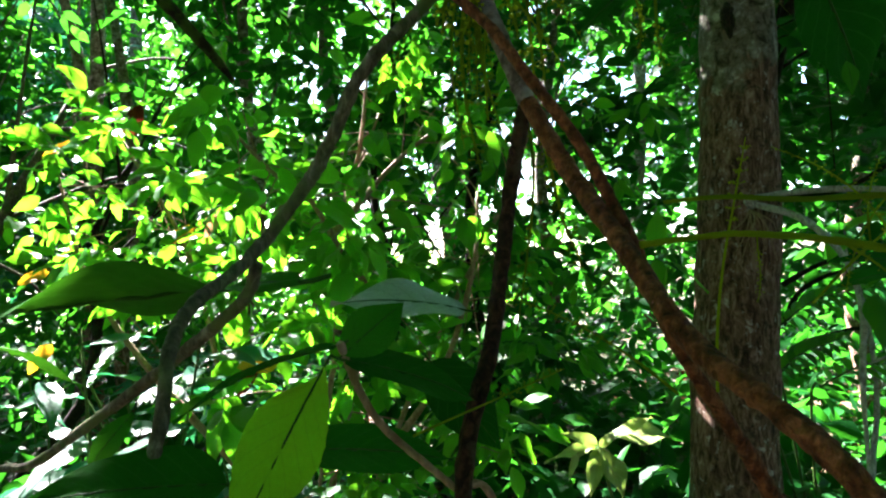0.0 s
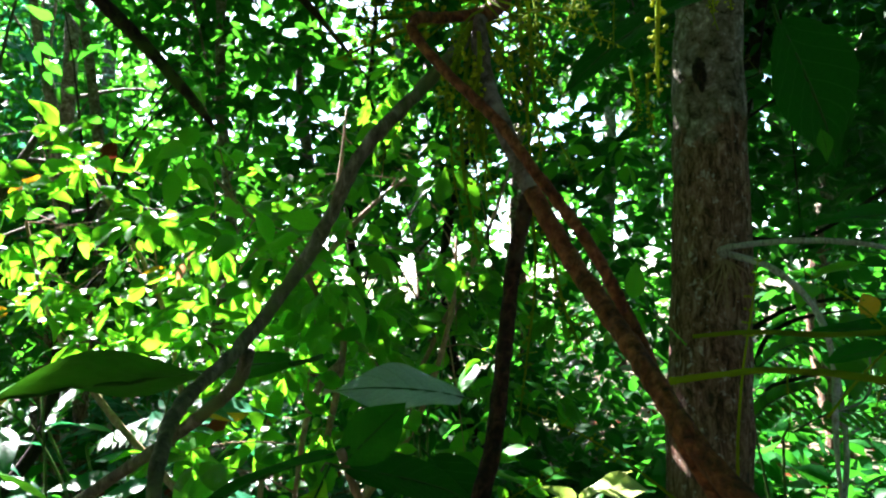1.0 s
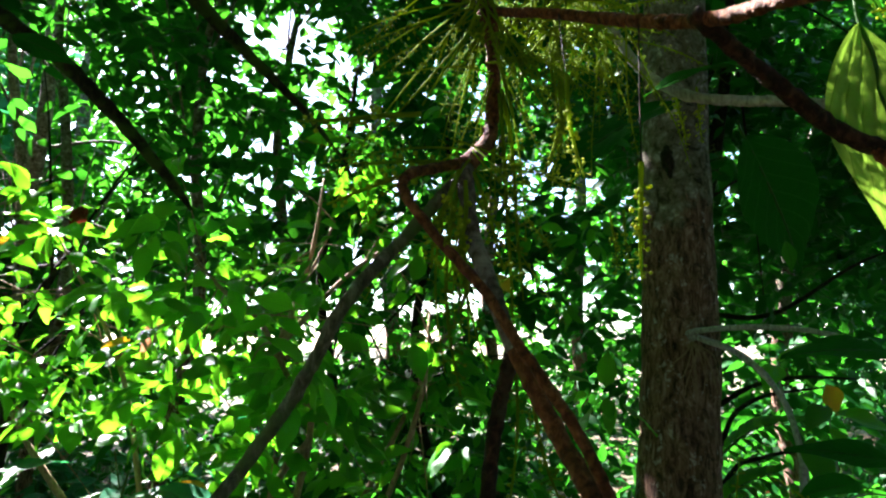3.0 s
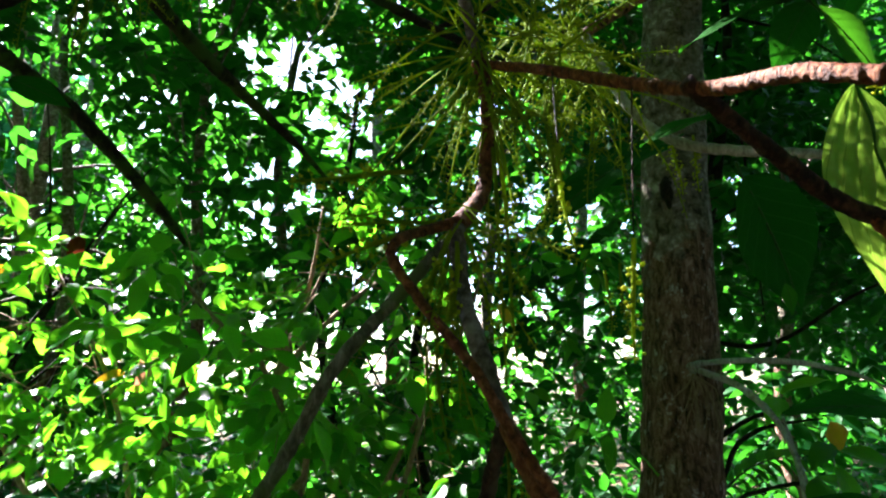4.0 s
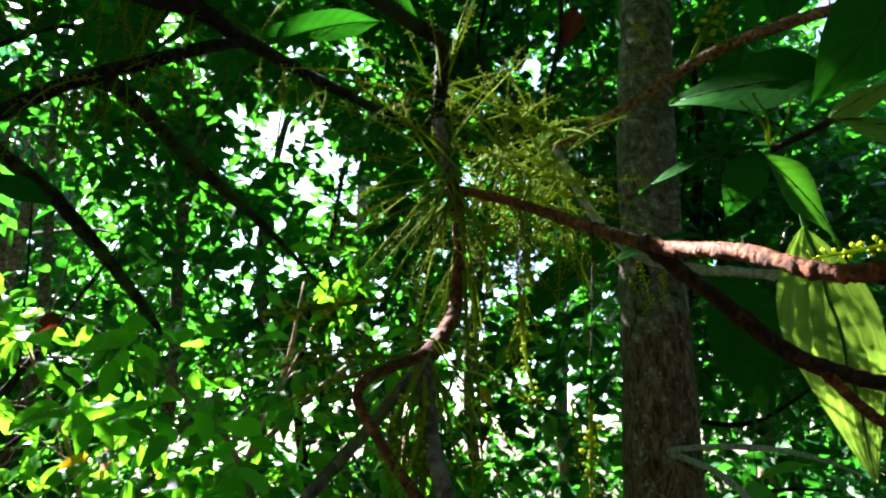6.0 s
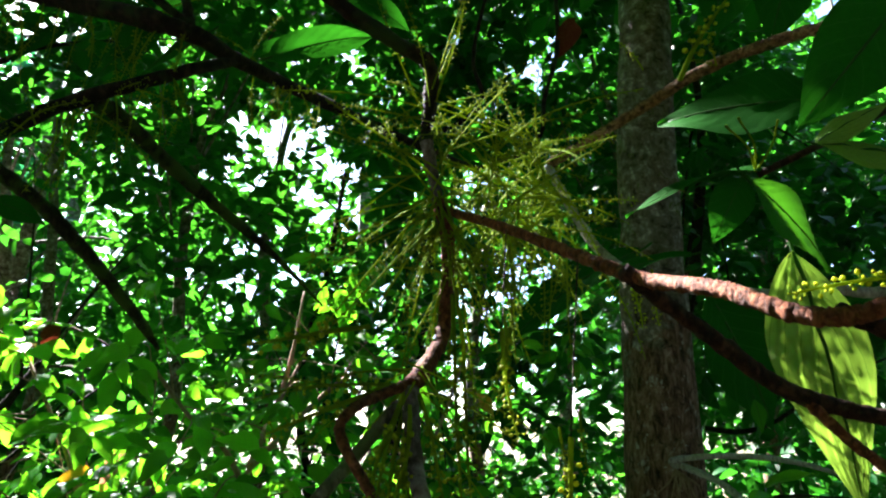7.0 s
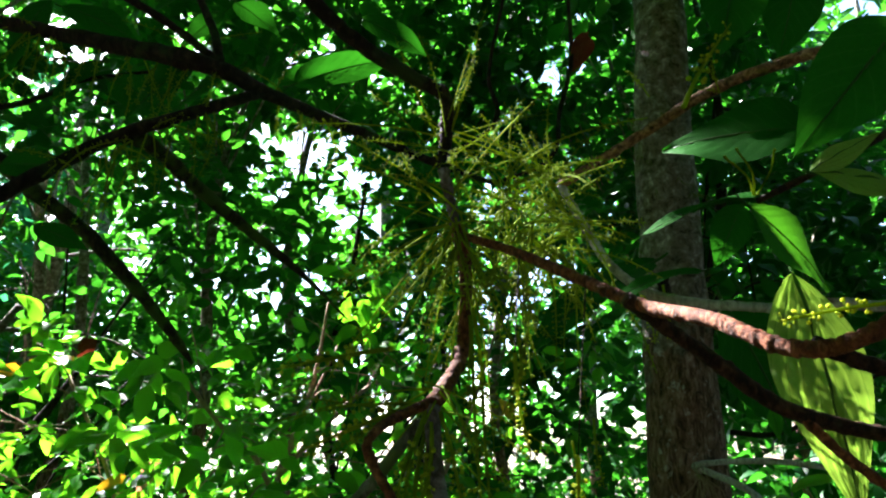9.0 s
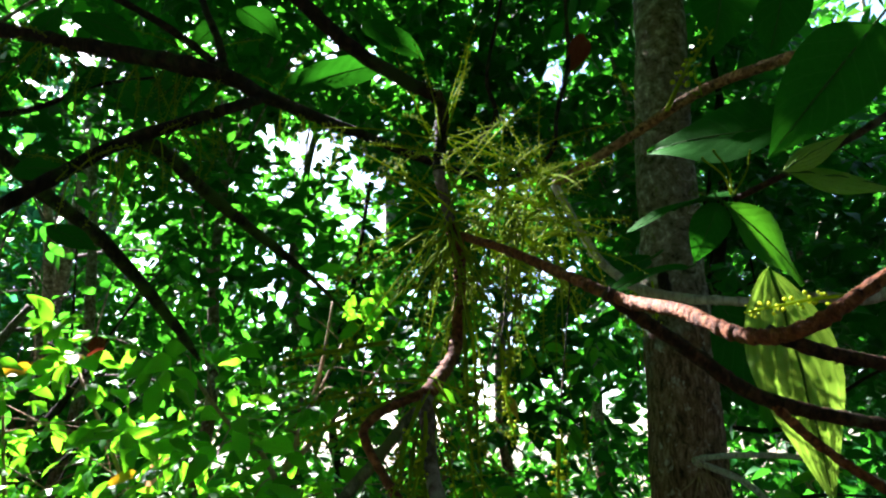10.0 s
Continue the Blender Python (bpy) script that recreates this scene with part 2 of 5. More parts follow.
BARK_PALE = bark_material("pale_stem_bark", (0.10, 0.09, 0.075), (0.26, 0.25, 0.22), (0.42, 0.41, 0.38), 140.0, 0.4, (0.12, 0.10, 0.06), 0.62, 0.8, 0.8, 0.0014)
# dark bark taken to near-black, with the branches' shade put into its colour
BARK_DARK_SHADED = bark_material("dark_shaded_branch_bark", (0.004, 0.003, 0.002), (0.013, 0.009, 0.006), (0.040, 0.026, 0.016), 110.0, 0.4, (0.02, 0.032, 0.010), 0.58, 0.85, 1.0, 0.003)
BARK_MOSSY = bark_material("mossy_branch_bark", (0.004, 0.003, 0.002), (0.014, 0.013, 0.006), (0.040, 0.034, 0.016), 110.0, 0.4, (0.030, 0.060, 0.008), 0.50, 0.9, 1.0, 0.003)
BARK_TRUNK = trunk_material()
BARK_TWIG = bark_material("buff_twig_bark", (0.10, 0.065, 0.035), (0.22, 0.15, 0.085), (0.34, 0.25, 0.15), 120.0, 0.4, None, 0.6, 0.8, 0.7, 0.0015)
BARK_GREEN = bark_material("green_stalk", (0.02, 0.05, 0.01), (0.04, 0.09, 0.015), (0.07, 0.13, 0.03), 90.0, 0.3, None, 0.6, 0.6, 0.4, 0.001)
BARK_MOSS = bark_material("mossy_rootlet", (0.04, 0.06, 0.01), (0.08, 0.10, 0.02), (0.14, 0.14, 0.05), 120.0, 0.4, None, 0.6, 0.9, 0.6, 0.001)
RIB = bark_material("leaf_midrib", (0.010, 0.045, 0.004), (0.018, 0.065, 0.006), (0.030, 0.09, 0.010), 200.0, 0.3, None, 0.6, 0.6, 0.3, 0.0005)
SOIL = ground_material()


# ---- builders ----
RNG = np.random.default_rng(11)


def part(name, bm, mat, parent=None, label="", smooth=True):
    """Links a bmesh or mesh as one object under a thing or under a part."""
    if isinstance(bm, bmesh.types.BMesh):
        me = bpy.data.meshes.new(name)
        bm.to_mesh(me)
        bm.free()
    else:
        me = bm
    if not me.materials:
        me.materials.append(mat)
    if smooth and len(me.polygons):
        me.polygons.foreach_set("use_smooth", [True] * len(me.polygons))
    ob = new(name, me)
    if parent:
        ob.parent = parent
    if label:
        ob["label"] = label
    return ob


def thing(name, label, category, group="", at=(0, 0, 0)):
    ob = new(name)
    ob.location = at
    ob.empty_display_size = 0.05
    return tagged(ob, label, category, group)


def smooth_path(points, steps=6):
    """A Catmull-Rom curve through the points."""
    p = [Vector(q) for q in points]
    p = [2 * p[0] - p[1]] + p + [2 * p[-1] - p[-2]]
    out = []
    for i in range(1, len(p) - 2):
        for k in range(steps):
            t = k / steps
            a, b, c, d = p[i - 1], p[i], p[i + 1], p[i + 2]
            out.append(0.5 * (2 * b + (c - a) * t + (2 * a - 5 * b + 4 * c - d) * t * t + (3 * b - a - 3 * c + d) * t ** 3))
    return out + [p[-2]]


def add_tube(bm, points, radii, sides=10, rough=0.08, steps=6, knots=0.0, wob=0.0, lumps=0.0):
    """A tapered, uneven stem along the points. knots: metres between the ring scars; lumps: depth of the bark's own relief."""
    path = smooth_path(points, steps)
    n = len(path)
    rr = np.interp(np.linspace(0, 1, n), np.linspace(0, 1, len(radii)), radii)
    tangent = (path[1] - path[0]).normalized()
    side = tangent.orthogonal().normalized()
    rings, run = [], 0.0
    for i, q in enumerate(path):
        nxt = path[min(i + 1, n - 1)] - path[max(i - 1, 0)]
        run += (q - path[i - 1]).length if i else 0
        turn = tangent.rotation_difference(nxt)
        side.rotate(turn)
        tangent = nxt.normalized()
        other = tangent.cross(side).normalized()
        swell = 1.0
        if knots:
            for k in range(int(run / knots) - 1, int(run / knots) + 2):
                luck = math.sin(k * 12.9898 + points[0][0] * 78.233) * 43758.5453 % 1.0
                d = (run - knots * (k + 0.75 * luck)) / max(0.0012, 0.45 * rr[i])
                swell += (0.04 + 0.12 * (luck * 7.3 % 1.0)) * math.exp(-d * d) - 0.07 * math.exp(-(d - 1.5) ** 2 * 5)
        c = q + (wob * Vector(noise.noise_vector(q * 25.0)) if wob else Vector())
        ring = []
        for k in range(sides):
            a = 2 * math.pi * k / sides
            w = side * math.cos(a) + other * math.sin(a)
            r = rr[i] * swell * (1 + rough * noise.noise((c + w * rr[i]) * (0.7 / max(rr[i], 0.001))) + lumps * noise.noise((c + w * rr[i]) * (2.6 / max(rr[i], 0.001))))
            ring.append(bm.verts.new(c + w * r))
        rings.append(ring)
    for a, b in zip(rings[:-1], rings[1:]):
        for k in range(sides):
            bm.faces.new((a[k], a[(k + 1) % sides], b[(k + 1) % sides], b[k]))
    bm.faces.new(rings[0][::-1])
    bm.faces.new(rings[-1])
    return path


def tube(name, points, radii, mat, parent, label="", sides=12, **more):
    more.setdefault("rough", 0.22)
    bm = bmesh.new()
    add_tube(bm, points, radii, sides, **more)
    return part(name, bm, mat, parent, label)


def blade(rows, cols, wide=0.45, fold=0.25, droop=0.15, wave=0.0, quilt=0.0, veins=9, peak=0.42, curl=0.0, seed=0, teeth=0.0, slant=0.275):
    """The shape of one leaf, one metre long from its foot at the origin along x, its upper side to z: points, faces, places on the blade."""
    pts, uv = [], []
    for i in range(rows + 1):
        u = i / rows
        s = u ** (math.log(0.5) / math.log(peak))
        half = 0.5 * wide * max(0.004, math.sin(math.pi * min(s, 0.999)) ** 0.85 * (1 - 0.35 * u ** 5))
        half *= 1 + teeth * math.sin(u * 70 + seed)
        for j in range(cols + 1):
            v = j / cols * 2 - 1
            y = v * half
            z = fold * abs(y) - droop * u * u + curl * y * y * 4
            z += wave * math.sin(u * 9 + seed + v * 1.3) * abs(v)
            z += quilt * abs(math.sin(math.pi * veins * (u - slant * abs(v)))) * (1 - abs(v) ** 3) * min(1, 6 * half)
            pts.append((u, y, z))
            uv.append((u, 0.5 + 0.5 * v))
    faces = [(i * (cols + 1) + j, (i + 1) * (cols + 1) + j, (i + 1) * (cols + 1) + j + 1, i * (cols + 1) + j + 1) for i in range(rows) for j in range(cols)]
    return np.array(pts), np.array(faces), np.array(uv)


def raw_mesh(name, pts, faces, uv, mat):
    """A mesh of quads from arrays, with a place on the blade for each corner."""
    me = bpy.data.meshes.new(name)
    me.vertices.add(len(pts))
    me.vertices.foreach_set("co", np.ascontiguousarray(pts, dtype=np.float32).ravel())
    me.loops.add(faces.size)
    me.loops.foreach_set("vertex_index", faces.ravel().astype(np.int32))
    me.polygons.add(len(faces))
    me.polygons.foreach_set("loop_start", np.arange(0, faces.size, 4, dtype=np.int32))
    me.polygons.foreach_set("use_smooth", np.ones(len(faces), dtype=bool))
    layer = me.uv_layers.new(name="UVMap")
    layer.data.foreach_set("uv", np.ascontiguousarray(uv[faces.ravel()], dtype=np.float32).ravel())
    me.update(calc_edges=True)
    me.validate()
    me.materials.append(mat)
    return me


def leaf_mesh(name, mat, **shape):
    pts, faces, uv = blade(**shape)
    return raw_mesh(name, pts, faces, uv, mat)


def frames_of(ways, ups):
    """Turns with x along the ways and z near the ups, one for each leaf."""
    x = ways / np.linalg.norm(ways, axis=1, keepdims=True)
    y = np.cross(ups, x)
    y /= np.linalg.norm(y, axis=1, keepdims=True) + 1e-9
    return np.stack([x, y, np.cross(x, y)], axis=2)


def leaf_cloud(name, mat, places, ways, ups, sizes, shapes):
    """Many leaves as one mesh, from a few leaf shapes."""
    turn = frames_of(ways, ups)
    kind = RNG.integers(0, len(shapes), len(places))
    all_p, all_f, all_uv, start = [], [], [], 0
    for k, (pts, faces, uv) in enumerate(shapes):
        pick = np.nonzero(kind == k)[0]
        if not len(pick):
            continue
        p = np.einsum("nij,vj->nvi", turn[pick], pts) * sizes[pick][:, None, None] + places[pick][:, None, :]
        all_p.append(p.reshape(-1, 3))
        all_f.append((faces[None] + (np.arange(len(pick)) * len(pts))[:, None, None] + start).reshape(-1, 4))
        all_uv.append(np.tile(uv, (len(pick), 1)))
        start += len(pick) * len(pts)
    return raw_mesh(name, np.concatenate(all_p), np.concatenate(all_f), np.concatenate(all_uv), mat)


def rib_mesh(me, mat):
    """The midrib and stalk of a leaf shape, along the row of points in its middle."""
    mid = sorted({(round(v.co.x, 5), round(v.co.z, 5)) for v in me.vertices if abs(v.co.y) < 1e-6})
    pts = [Vector((x, 0, z)) for x, z in mid[::3]]
    pts = [Vector((-0.10, 0, 0.015)), Vector((-0.05, 0, 0.004))] + pts
    bm = bmesh.new()
    add_tube(bm, pts, [0.009, 0.009, 0.008, 0.007, 0.005, 0.002], 6, 0.0, 2)
    out = bpy.data.meshes.new("midrib")
    bm.to_mesh(out)
    bm.free()
    out.materials.append(mat)
    out.polygons.foreach_set("use_smooth", [True] * len(out.polygons))
    return out


RIBS = {}


def put_leaf(me, parent, foot, tip, up, label="", name="leaf", roll=0.0, wide=1.0):
    """One leaf object with its foot and tip at the places given, its upper side towards up."""
    foot, tip = Vector(foot), Vector(tip)
    way = tip - foot
    turn = Matrix(frames_of(np.array([way]), np.array([up]))[0].tolist()).to_4x4() @ Matrix.Rotation(radians(roll), 4, "X")
    ob = new(name, me)
    ob.parent = parent
    s = way.length
    ob.matrix_basis = Matrix.Translation(foot) @ turn @ Matrix.Diagonal((s, s * wide, s, 1))
    if label:
        ob["label"] = label
    if me.name in RIBS:
        rib = new("midrib", RIBS[me.name])
        rib.parent = ob
    return ob


FAR_SHAPES = [blade(3, 2, 0.5, 0.3, 0.2), blade(3, 2, 0.42, 0.15, 0.35), blade(3, 2, 0.58, 0.4, 0.1)]
MID_SHAPES = [blade(6, 2, 0.48, 0.3, 0.2, 0.03, seed=1), blade(6, 2, 0.42, 0.2, 0.4, 0.03, seed=2), blade(6, 2, 0.55, 0.35, 0.1, 0.04, seed=3), blade(6, 2, 0.5, -0.2, 0.25, 0.05, seed=4)]

# gaps carved in the leaf canopy along sight lines from GAP_EYE, where open sky shows: across and up for each metre
# ahead, and width
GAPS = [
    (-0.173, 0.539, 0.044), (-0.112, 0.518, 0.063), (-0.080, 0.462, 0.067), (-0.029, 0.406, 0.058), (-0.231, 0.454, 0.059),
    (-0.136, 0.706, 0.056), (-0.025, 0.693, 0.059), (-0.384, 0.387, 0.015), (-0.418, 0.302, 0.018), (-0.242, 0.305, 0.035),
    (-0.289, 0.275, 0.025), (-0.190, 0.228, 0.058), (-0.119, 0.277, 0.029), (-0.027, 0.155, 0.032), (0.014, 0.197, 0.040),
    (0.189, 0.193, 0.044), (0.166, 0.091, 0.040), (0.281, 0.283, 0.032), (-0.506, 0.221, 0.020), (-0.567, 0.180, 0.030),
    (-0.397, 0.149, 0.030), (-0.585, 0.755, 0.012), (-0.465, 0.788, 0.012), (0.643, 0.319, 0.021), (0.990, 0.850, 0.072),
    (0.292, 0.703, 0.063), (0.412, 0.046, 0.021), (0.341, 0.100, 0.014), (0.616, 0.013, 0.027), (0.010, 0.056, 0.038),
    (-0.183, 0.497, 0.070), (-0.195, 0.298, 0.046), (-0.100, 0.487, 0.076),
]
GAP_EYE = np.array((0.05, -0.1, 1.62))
# places to be sunlit and radius: leaves above them are cut away towards the sun
SUN_SPOTS = [
    ((-0.98, 2.1, 1.70), 0.52), ((-1.9, 3.4, 1.3), 0.5), ((-3.0, 4.5, 1.0), 0.4), ((2.4, 3.4, 0.9), 0.6), ((0.14, 0.55, 2.0), 0.11), ((0.24, 0.61, 2.03), 0.07), ((0.55, 0.51, 2.17), 0.06),
    ((0.35, 2.6, 0.7), 0.25), ((0.9, 2.6, 0.6), 0.2), ((-0.6, 2.4, 0.6), 0.3), ((3.4, 6.0, 0.8), 1.0), ((-1.0, 6.0, 0.8), 0.5),
    ((2.6, 4.6, 0.9), 0.8), ((1.0, 3.6, 1.0), 0.2), ((-0.3, 2.7, 0.9), 0.3), ((3.6, 4.6, 1.0), 0.8), ((2.1, 3.7, 0.8), 0.5), ((1.9, 4.5, 1.1), 0.5),
    ((-1.2, 2.8, 0.9), 0.35), ((-0.55, 1.95, 1.35), 0.20), ((-0.35, 2.2, 1.75), 0.12), ((-1.35, 2.3, 1.4), 0.35), ((-0.15, 2.3, 1.35), 0.14), ((0.75, 3.4, 1.9), 0.18), ((-1.9, 3.3, 0.95), 0.5), ((-1.0, 3.2, 0.8), 0.4), ((-1.35, 2.3, 1.1), 0.3),
    ((0.46, 1.5, 1.0), 0.10),
]
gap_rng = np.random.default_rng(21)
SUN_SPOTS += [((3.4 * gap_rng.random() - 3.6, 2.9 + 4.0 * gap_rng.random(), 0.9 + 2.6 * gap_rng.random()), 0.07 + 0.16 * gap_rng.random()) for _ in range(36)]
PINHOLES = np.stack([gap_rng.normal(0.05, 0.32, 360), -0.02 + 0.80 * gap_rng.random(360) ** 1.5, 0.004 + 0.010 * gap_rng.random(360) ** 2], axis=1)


def ripple(x, z, seed, short, long, count=9):
    """Uneven blotches of -2 to 2 across two directions, from crossing waves."""
    r = np.random.default_rng(seed)
    out = np.zeros(len(x))
    for k in range(count):
        a, f = r.random() * math.pi, 2 * math.pi / (short + (long - short) * r.random())
        out += np.sin(f * (x * math.cos(a) + z * math.sin(a)) + 6.28 * r.random())
    return out / math.sqrt(count / 2)


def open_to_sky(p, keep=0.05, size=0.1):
    """Which of the places lie clear of the canopy's gaps, as seen from GAP_EYE, and of the shafts cut towards the sun
    for SUN_SPOTS.
    """
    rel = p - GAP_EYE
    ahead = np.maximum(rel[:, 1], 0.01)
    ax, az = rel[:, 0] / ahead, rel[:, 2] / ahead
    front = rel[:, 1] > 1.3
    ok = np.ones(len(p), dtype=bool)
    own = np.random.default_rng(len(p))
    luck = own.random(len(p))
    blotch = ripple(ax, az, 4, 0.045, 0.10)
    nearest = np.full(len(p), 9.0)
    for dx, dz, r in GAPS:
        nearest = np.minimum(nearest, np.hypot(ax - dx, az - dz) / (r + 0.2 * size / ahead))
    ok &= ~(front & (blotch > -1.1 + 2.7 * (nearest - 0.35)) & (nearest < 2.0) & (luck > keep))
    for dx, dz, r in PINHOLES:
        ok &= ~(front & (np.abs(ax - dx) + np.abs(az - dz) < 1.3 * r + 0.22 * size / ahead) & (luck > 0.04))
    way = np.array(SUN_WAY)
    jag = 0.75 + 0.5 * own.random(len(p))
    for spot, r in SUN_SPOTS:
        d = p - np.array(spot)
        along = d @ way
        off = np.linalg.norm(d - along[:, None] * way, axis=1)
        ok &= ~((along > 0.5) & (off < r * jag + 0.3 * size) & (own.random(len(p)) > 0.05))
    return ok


def crown_leaves(name, mat, parent, centre, radii, clumps, per, size, shapes, spread=0.16, tilt=0.8, hollow=0.35):
    """A crown of leaf clumps inside an uneven egg."""
    d = RNG.normal(size=(clumps, 3))
    d /= np.linalg.norm(d, axis=1, keepdims=True)
    r = (hollow + (1 - hollow) * RNG.random(clumps)) ** 0.6
    lump = 1 + 0.25 * np.sin(d[:, 0] * 5 + centre[0]) * np.cos(d[:, 2] * 4 + centre[1])
    c = np.array(centre) + d * (r * lump)[:, None] * np.array(radii)
    c = c[c[:, 2] > 0.15]
    p = np.repeat(c, per, axis=0)
    out = RNG.normal(size=p.shape)
    p = p + out * spread * RNG.random((len(p), 1))
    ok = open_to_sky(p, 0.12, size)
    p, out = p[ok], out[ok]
    ways = out * np.array((1, 1, 0.5)) + np.array((0, 0, -0.35))
    ups = RNG.normal(size=p.shape) * tilt + np.array((0, -0.25, 1.0))
    sizes = size * (0.6 + 0.7 * RNG.random(len(p)))
    me = leaf_cloud(name, mat, p, ways, ups, sizes, shapes)
    ob = new(name, me)
    ob.parent = parent
    ob.location = -parent.location
    ob["kind"] = "stuff"
    return c


def tree(label, foot, top, radius, bark, leaf, centre, radii, clumps, per, size, shapes=FAR_SHAPES, limbs=8, category="tree", name="tree", group="woodland trees", spread=0.16, bend=0.1, tilt=0.8):
    foot, top = Vector(foot), Vector(top)
    ob = thing(name, label, category, group, foot)
    path = [foot.lerp(top, k / 5) + Vector((bend * math.sin(k * 1.7 + foot.x), bend * math.cos(k * 1.3 + foot.y), 0)) * (k > 0) for k in range(6)]
    local = [Matrix.Translation(-foot) @ q for q in path]
    tube("trunk", local, [radius * 1.25, radius, radius * 0.9, radius * 0.75, radius * 0.55, radius * 0.3], bark, ob, sides=10, steps=4, rough=0.15)
    c = crown_leaves("crown", leaf, ob, centre, radii, clumps, per, size, shapes, spread, tilt)
    for k in range(limbs):
        bm = bmesh.new()
        end = Vector(c[RNG.integers(0, len(c))].tolist()) - foot
        t = 0.35 + 0.6 * RNG.random()
        a = local[min(4, int(t * 5))].lerp(local[min(5, int(t * 5) + 1)], t * 5 - int(t * 5))
        mid = a.lerp(end, 0.5) + Vector((0, 0, 0.12 * (end - a).length))
        r0 = radius * 0.24
        add_tube(bm, [a, mid, end], [r0, r0 * 0.6, r0 * 0.15], 6, 0.1, 4)
        part("limb", bm, bark, ob)
    return ob


# ---- ground ----
def ground():
    n = 60
    span = [math.copysign(abs(k) ** 2.6, k) * 400 for k in np.linspace(-1, 1, n + 1)]
    bm = bmesh.new()
    vs = [[bm.verts.new((x, y, 0.05 * noise.noise((x * 0.6, y * 0.6, 0)) if abs(x) + abs(y) < 60 else 0)) for x in span] for y in span]
    for i in range(n):
        for j in range(n):
            bm.faces.new((vs[i][j], vs[i][j + 1], vs[i + 1][j + 1], vs[i + 1][j]))
    return tagged(part("ground", bm, SOIL), "brown leaf litter and soil of the forest floor", "ground", kind="structure")


ground()

# ---- the large tree trunk ----
def big_trunk():
    ob = thing("large_tree", "tall straight tree trunk with grey-brown flaking bark", "tree", at=(1.07, 2.15, 0))
    path = [(-0.02, 0, -0.05), (0.0, 0, 0.3), (0.03, 0, 1.0), (0.08, 0, 1.6), (0.11, 0, 2.2), (0.15, 0, 2.9), (0.22, 0, 3.7), (0.32, 0.05, 5.2), (0.4, 0.1, 7.0)]
    tube("trunk", path, [0.185, 0.155, 0.145, 0.135, 0.126, 0.118, 0.11, 0.10, 0.07], BARK_TRUNK, ob, sides=40, steps=14, rough=0.10)
    c = crown_leaves("crown", LEAF_WOOD, ob, (1.4, 2.3, 7.0), (2.6, 2.4, 1.6), 260, 16, 0.15, FAR_SHAPES, 0.35)
    for k in range(7):
        bm = bmesh.new()
        end = Vector(c[k * 7].tolist()) - Vector((1.07, 2.15, 0))
        a = Vector((0.32, 0.05, 5.0 + 0.25 * k))
        add_tube(bm, [a, a.lerp(end, 0.5) + Vector((0, 0, 0.2)), end], [0.04, 0.025, 0.006], 6, 0.1, 4)
        part("limb", bm, BARK_TRUNK, ob)
    bm = bmesh.new()
    add_tube(bm, [(0.035, -0.085, 2.33), (0.03, -0.098, 2.29), (0.03, -0.100, 2.25), (0.04, -0.092, 2.20)], [0.008, 0.024, 0.022, 0.006], 12, 0.5, 4)
    part("knot", bm, BARK_DARK_SHADED, ob, "dark knot hole in the bark")
    for k in range(34):
        a = RNG.random() * 6.28
        z = 2.25 + 0.75 * RNG.random()
        q = Vector((0.115 + 0.125 * math.cos(a) + 0.04 * (z - 2.4), 0.125 * math.sin(a), z))
        out = Vector((math.cos(a), math.sin(a), 0))
        tube("rootlet", [q, q + out * 0.02 + Vector((0, 0, 0.01)), q + out * 0.035 + Vector((0.02 * RNG.normal(), 0, 0.02 * RNG.normal())), q + out * 0.05 + Vector((0.04 * RNG.normal(), 0, -0.03 + 0.03 * RNG.normal()))], [0.002, 0.0018, 0.0014, 0.0008], BARK_MOSS, ob, "", 4, steps=2)
    # two dry twigs that spring from a knot in the bark
    tube("dead_twig", [(0.06, -0.13, 1.61), (0.04, -0.17, 1.633), (0.186, -0.25, 1.645), (0.315, -0.35, 1.634), (0.40, -0.45, 1.60), (0.46, -0.5, 1.56)], [0.013, 0.011, 0.010, 0.009, 0.007, 0.003], BARK_PALE, ob, "bare grey twig arching from the bark", 8, knots=0.06)
    tube("dead_twig", [(0.05, -0.15, 1.62), (0.146, -0.27, 1.555), (0.204, -0.37, 1.432), (0.196, -0.45, 1.273), (0.15, -0.5, 1.08), (0.14, -0.52, 0.8)], [0.012, 0.011, 0.010, 0.009, 0.008, 0.004], BARK_PALE, ob, "bare grey twig drooping from the bark", 8, knots=0.06)
    for k in range(9):
        a = -0.6 + 0.17 * k
        tube("rootlet", [(0.05, -0.14, 1.60), (0.05 + 0.05 * a, -0.15 - 0.02 * (k % 3), 1.56), (0.05 + 0.11 * a, -0.14 - 0.03 * (k % 2), 1.53 - 0.035 * (k % 4)), (0.05 + 0.13 * a, -0.135, 1.50 - 0.04 * (k % 3))], [0.0035, 0.003, 0.002, 0.001], BARK_TWIG, ob, "thin hanging rootlet", 5, steps=3)


big_trunk()

